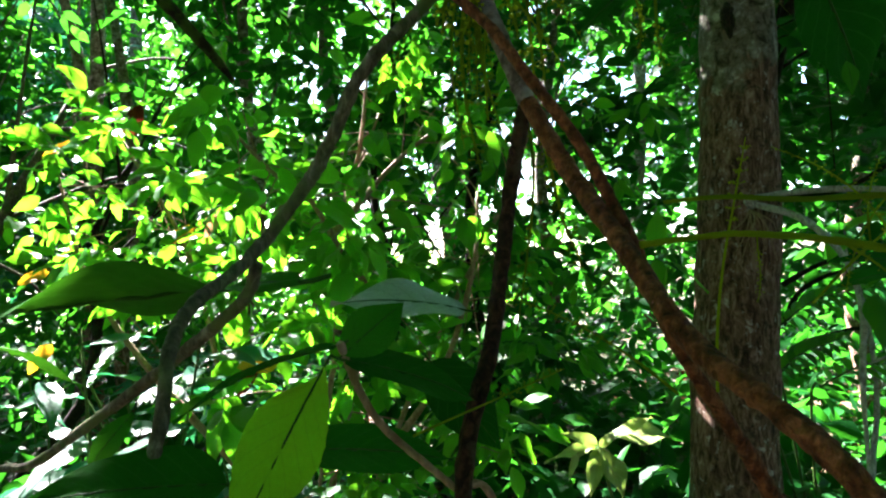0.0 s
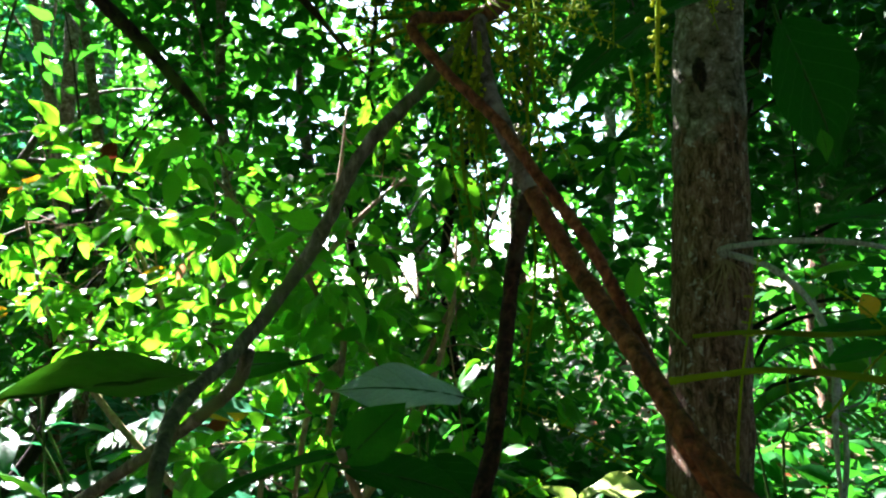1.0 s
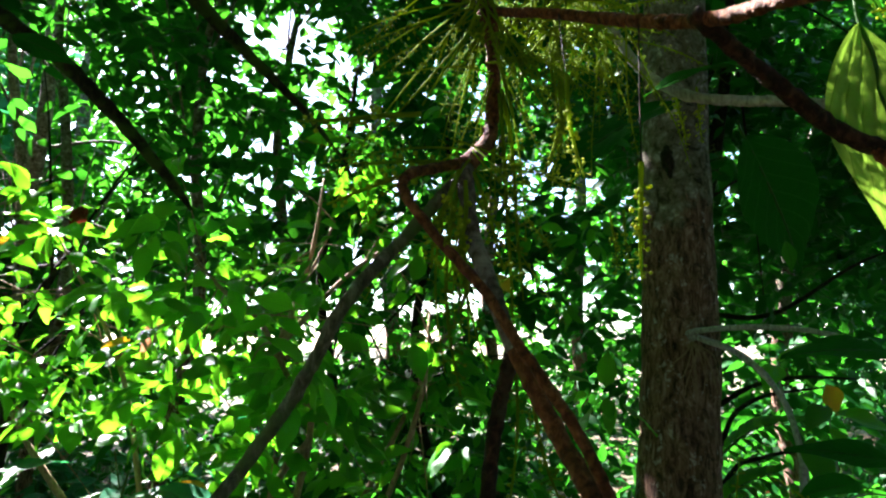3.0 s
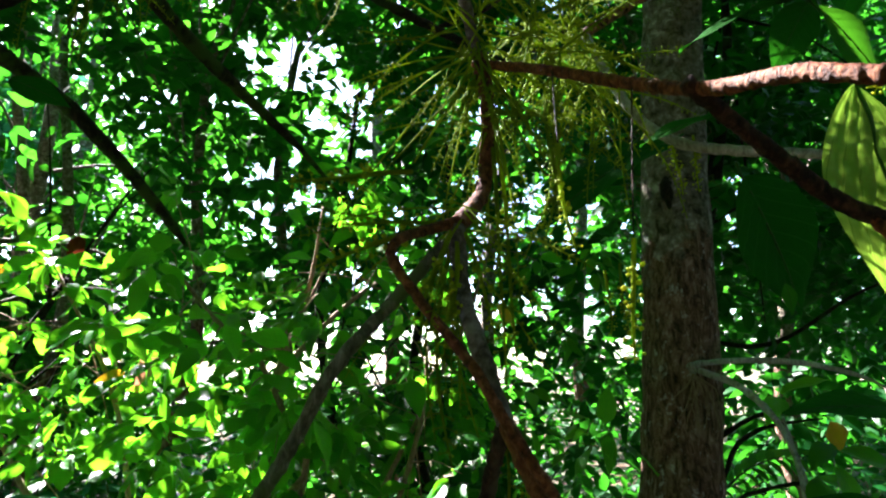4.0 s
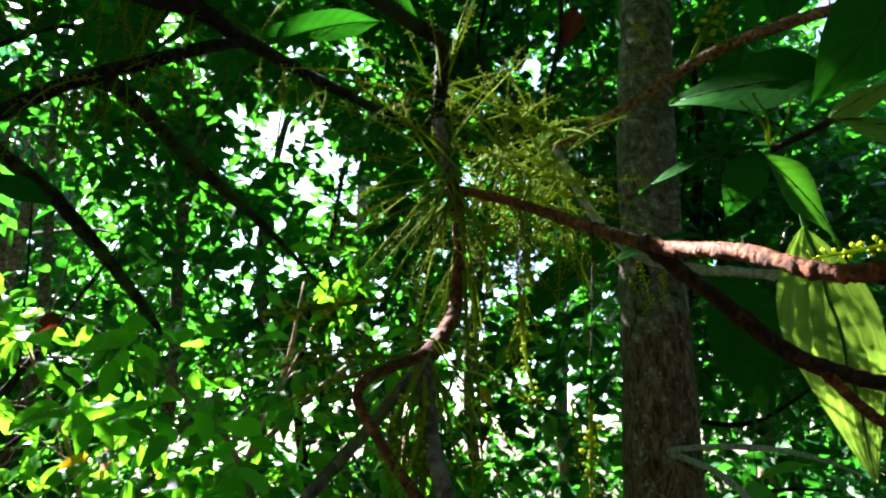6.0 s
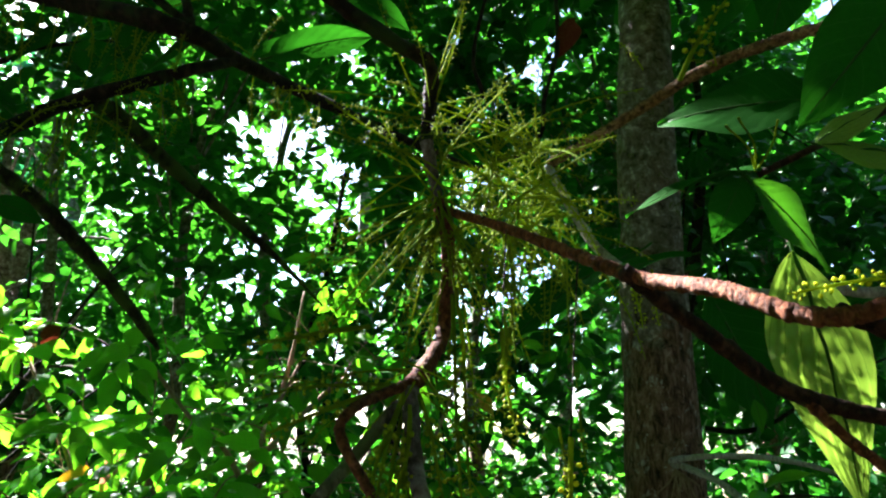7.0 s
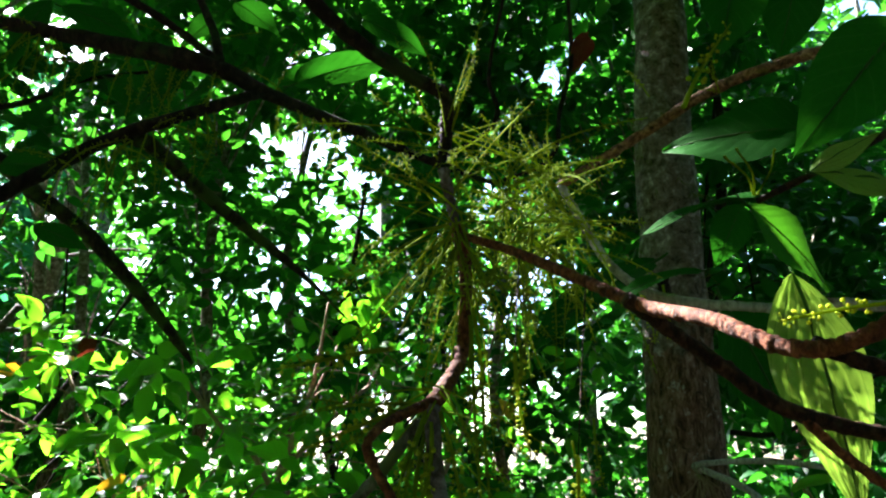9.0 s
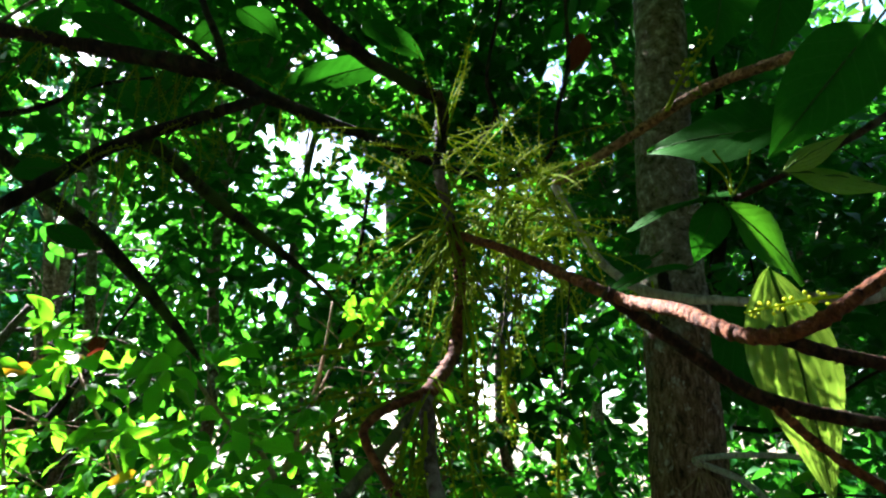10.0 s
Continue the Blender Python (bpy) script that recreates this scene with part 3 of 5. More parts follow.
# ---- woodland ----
dark_tree = tree("slender dark-barked understory tree with drooping glossy leaves", (1.78, 3.3, 0), (2.2, 3.3, 4.6), 0.05, BARK_DARK_SHADED, LEAF_DEEP_SHADE, (2.3, 3.5, 2.8), (1.1, 0.8, 1.45), 140, 18, 0.13, MID_SHAPES, 10)
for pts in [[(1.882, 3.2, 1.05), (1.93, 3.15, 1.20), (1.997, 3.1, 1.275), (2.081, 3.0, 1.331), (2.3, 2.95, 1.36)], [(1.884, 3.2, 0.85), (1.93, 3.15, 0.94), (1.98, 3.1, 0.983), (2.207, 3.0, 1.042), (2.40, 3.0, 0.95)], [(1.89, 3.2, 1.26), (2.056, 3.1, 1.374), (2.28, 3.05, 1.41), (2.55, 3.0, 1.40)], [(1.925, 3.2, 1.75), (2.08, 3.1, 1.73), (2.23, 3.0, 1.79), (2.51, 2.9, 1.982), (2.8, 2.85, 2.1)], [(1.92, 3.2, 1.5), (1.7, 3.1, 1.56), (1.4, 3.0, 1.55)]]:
    tube("limb", [Vector(q) - Vector((1.78, 3.3, 0)) for q in pts], [0.016, 0.013, 0.011, 0.005], BARK_DARK_SHADED, dark_tree, sides=7, steps=4)
tree("thin-stemmed understory tree with dense dark leaves", (0.28, 3.1, 0), (0.36, 3.4, 3.0), 0.035, BARK_DARK_SHADED, LEAF_DEEP_SHADE, (0.35, 3.3, 1.7), (1.0, 0.6, 1.4), 190, 18, 0.115, MID_SHAPES, 12)
tree("young tree with large shaded leaves", (-0.25, 3.6, 0), (-0.2, 3.8, 3.4), 0.035, BARK_DARK_SHADED, LEAF_WOOD, (-0.3, 3.8, 2.6), (0.9, 0.6, 1.2), 150, 18, 0.13, MID_SHAPES, 8)
tree("leaning young tree with grey-brown bark", (-2.2, 3.0, 0), (-1.42, 3.08, 2.05), 0.035, BARK_DARK_SHADED, LEAF_WOOD, (-1.3, 3.4, 2.6), (0.9, 0.7, 0.9), 130, 16, 0.12, MID_SHAPES, 6)
tree("leaning tree with mottled grey bark", (-4.2, 3.6, 0), (-2.0, 3.67, 2.5), 0.06, BARK_GREY, LEAF_WOOD, (-2.2, 4.2, 2.7), (1.3, 0.8, 1.8), 230, 16, 0.12, MID_SHAPES, 6)
for lab, foot, top, r, centre, radii, clumps, size, leaf in [
    ("woodland tree with light green backlit leaves", (-0.9, 5.2, 0), (-0.7, 5.6, 5.6), 0.06, (-0.8, 5.4, 4.0), (1.9, 1.0, 2.2), 420, 0.16, LEAF_WOOD),
    ("woodland tree with dense mid-green foliage", (1.0, 5.4, 0), (1.3, 5.5, 5.5), 0.06, (1.2, 5.5, 3.5), (1.8, 1.0, 2.8), 460, 0.15, LEAF_WOOD),
    ("woodland tree with dark dense foliage", (3.5, 4.8, 0), (3.7, 5.0, 6.0), 0.07, (3.5, 4.9, 3.4), (1.7, 1.1, 3.0), 430, 0.16, LEAF_DEEP_SHADE),
    ("tall woodland tree with hanging leafy sprays", (-3.2, 5.6, 0), (-3.0, 5.8, 6.5), 0.08, (-3.0, 5.6, 3.8), (1.8, 1.1, 3.0), 640, 0.16, LEAF_WOOD),
    ("woodland tree with bluish green foliage", (-5.6, 6.6, 0), (-5.4, 6.7, 6.5), 0.09, (-5.4, 6.6, 3.6), (1.8, 1.2, 3.2), 360, 0.17, LEAF_LOW),
    ("tall forest tree with broad leafy crown", (0.2, 8.2, 0), (0.0, 8.2, 8.5), 0.11, (0.0, 8.2, 4.6), (2.9, 1.2, 4.4), 560, 0.2, LEAF_WOOD),
    ("tall forest tree with shaded crown", (5.4, 7.8, 0), (5.6, 7.8, 9.0), 0.11, (5.2, 7.8, 4.6), (2.6, 1.4, 4.6), 520, 0.2, LEAF_DEEP_SHADE),
    ("tall forest tree in open light", (-4.4, 9.4, 0), (-4.6, 9.4, 9.5), 0.12, (-4.4, 9.4, 5.0), (3.0, 1.4, 5.0), 760, 0.22, LEAF_WOOD),
    ("tall forest tree with sparse top", (4.0, 11.5, 0), (4.0, 11.5, 11.0), 0.13, (3.6, 11.5, 5.6), (3.8, 1.5, 5.6), 520, 0.26, LEAF_WOOD),
    ("tall forest tree beyond the clearing", (-9.0, 11.0, 0), (-9.0, 11.0, 11.0), 0.13, (-9.0, 11.0, 5.5), (3.4, 1.5, 5.2), 420, 0.26, LEAF_LOW),
    ("woodland tree with a broad high crown", (-1.5, 4.3, 0), (-1.0, 4.3, 4.8), 0.05, (-0.6, 4.4, 5.0), (2.0, 1.3, 1.1), 300, 0.17, LEAF_WOOD),
    ("woodland tree with an arching crown", (2.4, 4.4, 0), (2.0, 4.4, 5.2), 0.05, (1.9, 4.3, 5.0), (1.6, 1.2, 1.2), 240, 0.17, LEAF_DEEP_SHADE),
    # crown out of view, added to keep the sun off the right-hand leaves
    ("unseen tree whose flat leafy top blocks the sun", (-3.0, 2.0, 0), (-2.2, 2.5, 5.2), 0.05, (-1.4, 3.0, 5.3), (1.3, 0.9, 0.8), 90, 0.2, LEAF_WOOD),
    ("woodland tree with dense layered foliage", (-2.7, 4.9, 0), (-2.8, 4.9, 5.0), 0.06, (-2.9, 4.8, 4.1), (1.4, 0.8, 1.3), 170, 0.15, LEAF_WOOD),
    ("understory tree with a shaded leafy crown", (-2.0, 2.5, 0), (-2.3, 2.7, 3.6), 0.04, (-2.1, 2.8, 3.25), (1.0, 0.5, 0.75), 110, 0.13, LEAF_DEEP_SHADE),
    ("woodland tree with close mid-green leaves", (-2.4, 4.7, 0), (-2.3, 4.7, 5.2), 0.05, (-2.15, 4.7, 4.15), (1.35, 0.6, 1.6), 520, 0.14, LEAF_WOOD),
    ("woodland tree with an uneven leafy crown", (-3.9, 5.2, 0), (-3.8, 5.2, 5.6), 0.05, (-3.6, 5.2, 3.9), (1.3, 0.6, 2.0), 460, 0.14, LEAF_DEEP_SHADE),
    ("tall forest tree at the edge of view", (10.0, 10.0, 0), (10.0, 10.0, 11.0), 0.13, (9.5, 10.0, 5.5), (3.2, 1.5, 5.2), 420, 0.26, LEAF_WOOD),
]:
    tree(lab, foot, top, r, BARK_TRUNK, leaf, centre, radii, clumps, 17, size, FAR_SHAPES, 6, spread=0.32)

# unseen trees overhead and behind, added to block light and shade the shrub
for lab, foot, top, centre, radii, clumps in [
    ("unseen added shade tree with a high spreading crown", (-2.6, -0.4, 0), (-2.2, -0.3, 5.5), (-1.8, 0.3, 5.2), (2.6, 2.4, 1.0), 420),
    ("unseen added shade tree with a dense spreading crown", (2.8, -0.8, 0), (2.6, -0.6, 5.5), (1.9, 0.4, 4.6), (2.2, 2.4, 1.0), 240),
    ("unseen added shade tree with leafy low limbs", (0.4, -3.6, 0), (0.4, -3.4, 5.5), (0.3, -3.2, 3.4), (4.0, 1.0, 3.2), 430),
    ("unseen added shade tree with drooping limbs", (-4.6, 1.6, 0), (-4.4, 1.6, 6.0), (-4.4, 1.2, 3.4), (1.0, 3.0, 3.2), 320),
    ("unseen added shade tree with a rounded crown", (4.6, 1.6, 0), (4.4, 1.6, 6.0), (4.4, 1.2, 3.4), (1.0, 3.0, 3.2), 220),
]:
    tree(lab, foot, top, 0.1, BARK_TRUNK, LEAF_WOOD, centre, radii, clumps, 16, 0.24, FAR_SHAPES, 6, spread=0.4)


def leaf_layer(name, label, p, size, mat, tilt=1.0):
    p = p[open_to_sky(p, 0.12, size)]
    me = leaf_cloud(name, mat, p, RNG.normal(size=p.shape) * np.array((1, 1, 0.6)), RNG.normal(size=p.shape) * tilt + np.array((0, 0, 0.8)), size * (0.7 + 0.6 * RNG.random(len(p))), FAR_SHAPES)
    return tagged(new(name, me), label, "foliage", kind="stuff")


n = 64000
a = RNG.random(n) * 2 * math.pi
rad = 15 + 6 * RNG.random(n)
leaf_layer("far_woods", "distant leafy edge of the forest", np.stack([rad * np.cos(a), rad * np.sin(a), 0.2 + 13 * RNG.random(n) * (0.8 + 0.2 * np.sin(a * 9))], axis=1), 0.42, LEAF_WOOD)
n = 9000
high = np.stack([24 * RNG.random(n) - 12, 24 * RNG.random(n) - 10, 8.5 + 2.5 * RNG.random(n)], axis=1)
# left dense near the camera to darken it, thinned beyond to brighten the background
high = high[(high[:, 1] < 3.5) | (RNG.random(n) < 0.28)]
leaf_layer("high_canopy", "high leaf canopy of the forest overhead", high, 0.38, LEAF_WOOD, 0.6)
# unseen leaf layer above and behind the camera, added to hold off skylight
n = 9000
leaf_layer("near_canopy", "unseen leaf canopy added overhead to block skylight", np.stack([16 * RNG.random(n) - 8, 10 * RNG.random(n) - 8.5, 6.0 + 1.2 * RNG.random(n)], axis=1), 0.42, LEAF_WOOD, 0.6)
n = 9000
y = 1.9 + 8 * RNG.random(n) ** 1.2
leaf_layer("ground_foliage", "low leafy ground cover of the forest floor", np.stack([(RNG.random(n) * 2 - 1) * (0.85 * y + 0.6), y, 0.05 + (0.30 + 0.08 * y) * RNG.random(n) ** 1.3], axis=1), 0.16, LEAF_DEEP_SHADE, 0.6)

# ---- undergrowth ----
LOW_GREEN = [leaf_mesh("low_leaf", LEAF_WOOD, rows=8, cols=4, wide=w, fold=0.25, droop=d, wave=0.03, quilt=0.012, seed=i) for i, (w, d) in enumerate([(0.4, 0.35), (0.46, 0.5), (0.36, 0.25)])]
LOW_LEAVES = [leaf_mesh("low_leaf", LEAF_LOW, rows=8, cols=4, wide=w, fold=0.25, droop=d, wave=0.03, quilt=0.008, seed=i) for i, (w, d) in enumerate([(0.30, 0.35), (0.34, 0.5), (0.26, 0.25)])]


def low_plant(x, y, height, leaves, size, label):
    ob = thing("undergrowth_plant", label, "plant", "undergrowth plants", (x, y, 0))
    stems = []
    for k in range(max(2, leaves // 8)):
        a = RNG.random() * 6.28
        lean = 0.25 * RNG.random() * height
        top = Vector((lean * math.cos(a), lean * math.sin(a), height * (0.65 + 0.35 * RNG.random())))
        bm = bmesh.new()
        add_tube(bm, [(0, 0, -0.02), top * 0.5 + Vector((0, 0, 0.05)), top], [0.006, 0.005, 0.003], 5, 0.1, 3)
        part("stalk", bm, BARK_GREEN, ob)
        stems.append(top)
    for k in range(leaves):
        top = stems[k % len(stems)]
        t = 0.4 + 0.6 * RNG.random()
        a = k * 2.4 + RNG.random()
        foot = top * t
        s = size * (0.7 + 0.6 * RNG.random())
        d = Vector((math.cos(a), math.sin(a), 0.35 - 0.6 * RNG.random()))
        put_leaf((LOW_LEAVES if x < 0 else LOW_GREEN)[k % 3], ob, foot, foot + d.normalized() * s, (RNG.normal() * 0.3, RNG.normal() * 0.3 - 0.2, 1))


low_rng = np.random.default_rng(5)
for k in range(64):
    y = 1.5 + 4.5 * low_rng.random()
    x = (low_rng.random() * 2 - 1) * (0.85 * y + 0.3)
    h = 0.45 + 0.55 * low_rng.random() + (0.45 if x < -0.6 else 0.0)
    low_plant(x, y, h, 18 + int(8 * low_rng.random()), 0.15 + 0.08 * low_rng.random(), "leafy undergrowth plant with long bluish green leaves" if x < 0 else "leafy undergrowth plant with broad green leaves")

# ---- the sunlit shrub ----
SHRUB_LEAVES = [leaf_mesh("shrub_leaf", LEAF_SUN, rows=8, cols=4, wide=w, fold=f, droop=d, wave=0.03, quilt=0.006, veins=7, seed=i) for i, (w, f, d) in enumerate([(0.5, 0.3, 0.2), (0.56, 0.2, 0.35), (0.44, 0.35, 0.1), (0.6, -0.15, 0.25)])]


def sunlit_shrub():
    ob = thing("sunlit_shrub", "bushy shrub with yellow-green sunlit leaves and buff twigs", "shrub", at=(-0.45, 2.0, 0))
    base = Vector((-0.45, 2.0, 0))
    mains = [
        [(0, 0, 0), (0.1, -0.1, 0.6), (0.284, -0.2, 1.325), (0.233, -0.2, 1.473), (0.131, -0.2, 1.671), (0.0, -0.15, 1.776), (-0.134, -0.1, 1.924)],
        [(0.284, -0.2, 1.325), (0.213, -0.25, 1.245), (0.17, -0.25, 1.10), (0.12, -0.2, 0.8)],
        [(0, 0, 0), (-0.2, 0.05, 0.8), (-0.35, 0.1, 1.5), (-0.6, 0.15, 1.95)],
        [(0, 0, 0), (-0.05, 0.2, 0.9), (0.1, 0.4, 1.6), (0.3, 0.45, 2.1)],
        [(-0.2, 0.05, 0.8), (-0.5, 0.0, 1.2), (-0.70, 0.05, 1.5), (-0.80, 0.1, 1.8)],
        [(0.1, 0.4, 1.6), (0.35, 0.3, 1.85), (0.55, 0.3, 2.0)],
        [(0, 0, 0), (0.3, 0.15, 0.8), (0.55, 0.2, 1.3), (0.8, 0.3, 1.75), (0.95, 0.35, 2.15)],
        [(0.3, 0.15, 0.8), (0.5, 0.0, 1.1), (0.62, -0.05, 1.45), (0.65, 0.0, 1.7)],
        [(0.1, 0.4, 1.6), (0.2, 0.5, 1.95), (0.25, 0.5, 2.3)],
    ]
    ends = []
    for i, m in enumerate(mains):
        tube("branch", m, [0.014, 0.010, 0.008, 0.005], BARK_TWIG, ob, sides=7, knots=0.12)
        path = smooth_path(m, 6)
        ends += path[len(path) // 2:]
    clumps = []
    for k in range(290):
        e = ends[k % len(ends)]
        c = e + Vector((RNG.normal() * 0.24, RNG.normal() * 0.18, RNG.normal() * 0.18))
        clumps.append(c)
        if k < 90:
            tube("twig", [e, e.lerp(c, 0.5) + Vector((0, 0, 0.02)), c], [0.003, 0.0022, 0.0012], BARK_TWIG, ob, sides=4, steps=3)
    count = 0
    rest = []
    for c in clumps:
        for j in range(11):
            off = Vector((RNG.normal(), RNG.normal(), RNG.normal() * 0.6))
            foot = c + off * 0.04
            way = (off + Vector((0, -0.1, -0.45))).normalized()
            up = (RNG.normal() * 0.7, RNG.normal() * 0.7 - 0.5, 0.9)
            s = 0.055 + 0.06 * RNG.random()
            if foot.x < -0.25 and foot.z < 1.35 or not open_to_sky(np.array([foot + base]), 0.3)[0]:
                continue
            if count < 300 and RNG.random() < 0.4:
                put_leaf(SHRUB_LEAVES[j % 4], ob, foot, foot + way * s, up)
                count += 1
            else:
                rest.append((tuple(foot), tuple(way), up, s))
    f, w, u, s = (np.array([r[i] for r in rest]) for i in range(4))
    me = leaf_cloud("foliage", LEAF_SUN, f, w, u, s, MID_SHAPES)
    o = new("foliage", me)
    o.parent = ob
    o["kind"] = "stuff"
    yellow = leaf_mesh("old_leaf", LEAF_YELLOW, rows=8, cols=4, wide=0.55, fold=0.2, droop=0.2, wave=0.05, seed=2)
    brown = leaf_mesh("old_leaf", LEAF_BROWN, rows=8, cols=4, wide=0.42, fold=0.7, droop=0.3, wave=0.05, seed=5)
    buff = leaf_mesh("old_leaf", LEAF_BUFF, rows=8, cols=4, wide=0.5, fold=0.5, droop=0.3, wave=0.06, seed=7)
    put_leaf(brown, ob, Vector((-1.03, 2.247, 2.11)) - base, Vector((-1.06, 2.22, 1.985)) - base, (0.3, -1, 0.2), "hanging reddish brown dead leaf", "dead_leaf")
    put_leaf(buff, ob, Vector((-0.62, 1.90, 1.665)) - base, Vector((-0.70, 1.90, 1.565)) - base, (-0.5, -1, 0.3), "curled pinkish buff dead leaf", "dead_leaf")
    put_leaf(yellow, ob, Vector((-1.10, 2.3, 2.01)) - base, Vector((-1.27, 2.25, 2.03)) - base, (0, -0.5, 1), "orange-yellow old leaf", "old_leaf")
    put_leaf(yellow, ob, Vector((-0.46, 1.9, 1.17)) - base, Vector((-0.60, 1.88, 1.19)) - base, (0, -0.8, 0.6), "yellow old leaf with brown spots", "old_leaf")
    for foot, tip in [((0.488, 2.3, 1.87), (0.577, 2.3, 1.783)), ((-1.55, 2.5, 1.50), (-1.66, 2.45, 1.47)), ((-1.42, 2.3, 1.22), (-1.50, 2.25, 1.13)), ((-1.35, 2.4, 2.0), (-1.48, 2.35, 1.97)), ((-0.75, 2.0, 1.62), (-0.83, 1.95, 1.58))]:
        put_leaf(yellow, ob, Vector(foot) - base, Vector(tip) - base, (0.2, -0.8, 0.7), "yellow old leaf with brown spots", "old_leaf")
    put_leaf(brown, ob, Vector((-0.52, 1.9, 1.16)) - base, Vector((-0.60, 1.85, 1.08)) - base, (0, -0.8, 0.6), "reddish brown dead leaf", "dead_leaf")


sunlit_shrub()

# ---- sapling and fallen colour ----
def sapling():
    ob = thing("sapling", "slender pale sapling with a few yellow-green leaves", "sapling", at=(1.70, 2.3, 0))
    base = Vector((1.70, 2.3, 0))
    tube("trunk", [(0.02, 0, -0.02), (-0.02, 0, 0.5), (0.02, 0, 0.844), (0.0, 0, 1.193), (-0.06, 0, 1.406), (-0.1, -0.05, 1.55)], [0.014, 0.012, 0.010, 0.008, 0.005, 0.002], BARK_PALE, ob, sides=8, knots=0.12)
    tube("branch", [(0.0, 0, 1.0), (-0.2, -0.4, 1.12), (-0.40, -0.7, 1.25), (-0.45, -0.75, 1.40)], [0.005, 0.004, 0.003, 0.0015], BARK_PALE, ob, sides=6)
    tube("branch", [(0.02, 0, 0.9), (0.15, -0.1, 1.02), (0.3, -0.15, 1.0), (0.4, -0.2, 0.92)], [0.005, 0.004, 0.003, 0.0015], BARK_PALE, ob, sides=6)
    old = leaf_mesh("old_leaf", LEAF_YELLOW, rows=8, cols=4, wide=0.6, fold=0.3, droop=0.2, wave=0.06, seed=9)
    put_leaf(old, ob, Vector((1.289, 1.6, 1.474)) - base, Vector((1.333, 1.6, 1.385)) - base, (-0.3, -1, 0.3), "yellow leaf hanging from a twig", "old_leaf")
    for k, (foot, tip, up) in enumerate([((1.25, 1.55, 1.42), (1.15, 1.5, 1.378), (0, -0.5, 1)), ((1.25, 1.55, 1.36), (1.30, 1.5, 1.26), (0.2, -1, 0.4)), ((1.27, 1.55, 1.40), (1.42, 1.5, 1.36), (0, -0.7, 1)), ((1.24, 1.6, 1.33), (1.20, 1.5, 1.22), (0, -1, 0.3)), ((1.60, 2.25, 1.52), (1.72, 2.15, 1.60), (0, -0.5, 1)), ((1.60, 2.25, 1.5), (1.48, 2.15, 1.46), (0, -0.5, 1)), ((1.70, 2.25, 1.2), (1.85, 2.15, 1.18), (0, -0.5, 1))]):
        put_leaf(SHRUB_LEAVES[k % 4], ob, Vector(foot) - base, Vector(tip) - base, up)


sapling()


LEAFLET = leaf_mesh("leaflet", LEAF_SUN, rows=6, cols=2, wide=0.3, fold=0.25, droop=0.2)


def frond_plant(at, fronds, label):
    """Feathery fronds, each a rib with leaflets down both sides."""
    base = Vector(at)
    ob = thing("frond_plant", label, "plant", "frond plants", base)
    for pts in fronds:
        path = smooth_path([Vector(q) - base for q in pts], 6)
        bm = bmesh.new()
        add_tube(bm, [Vector((0, 0, -0.02)), path[0] * 0.5 + Vector((0, 0.03, 0.1))] + path, [0.006, 0.005, 0.003, 0.0012], 5, 0.05, 2)
        rib = part("frond", bm, BARK_GREEN, ob)
        n = len(path)
        for i in range(1, n):
            way = (path[min(i + 1, n - 1)] - path[i - 1]).normalized()
            side = way.cross(Vector((0, -0.4, 1))).normalized()
            for sgn in (-1, 1):
                s = 0.10 * math.sin(math.pi * (0.12 + 0.8 * i / n)) + 0.02
                put_leaf(LEAFLET, rib, path[i], path[i] + (side * sgn + way * 0.45).normalized() * s, (0.1 * sgn, -0.5, 1), name="leaflet")


frond_plant((1.55, 2.4, 0), [[(1.28, 2.3, 0.90), (1.36, 2.2, 1.06), (1.48, 2.1, 1.14)], [(1.33, 2.3, 1.14), (1.45, 2.2, 1.27), (1.60, 2.1, 1.31)], [(1.5, 2.35, 0.9), (1.7, 2.3, 1.0), (1.9, 2.2, 0.98)]], "feathery bright green fronds beside the trunk")
frond_plant((0.1, 2.7, 0), [[(0.02, 2.5, 1.15), (0.0, 2.4, 1.30), (-0.12, 2.3, 1.40)], [(0.05, 2.5, 1.15), (0.12, 2.4, 1.30), (0.2, 2.3, 1.36)], [(0.1, 2.6, 1.0), (0.3, 2.5, 1.12), (0.45, 2.4, 1.12)]], "feathery green fronds in the shade")
frond_plant((-1.3, 2.8, 0), [[(-1.45, 2.6, 1.0), (-1.30, 2.5, 1.17), (-1.10, 2.4, 1.26)], [(-1.5, 2.6, 1.0), (-1.62, 2.5, 1.15), (-1.75, 2.4, 1.18)], [(-1.35, 2.7, 0.9), (-1.1, 2.6, 1.0), (-0.9, 2.5, 0.98)]], "feathery bluish green fronds among the undergrowth")


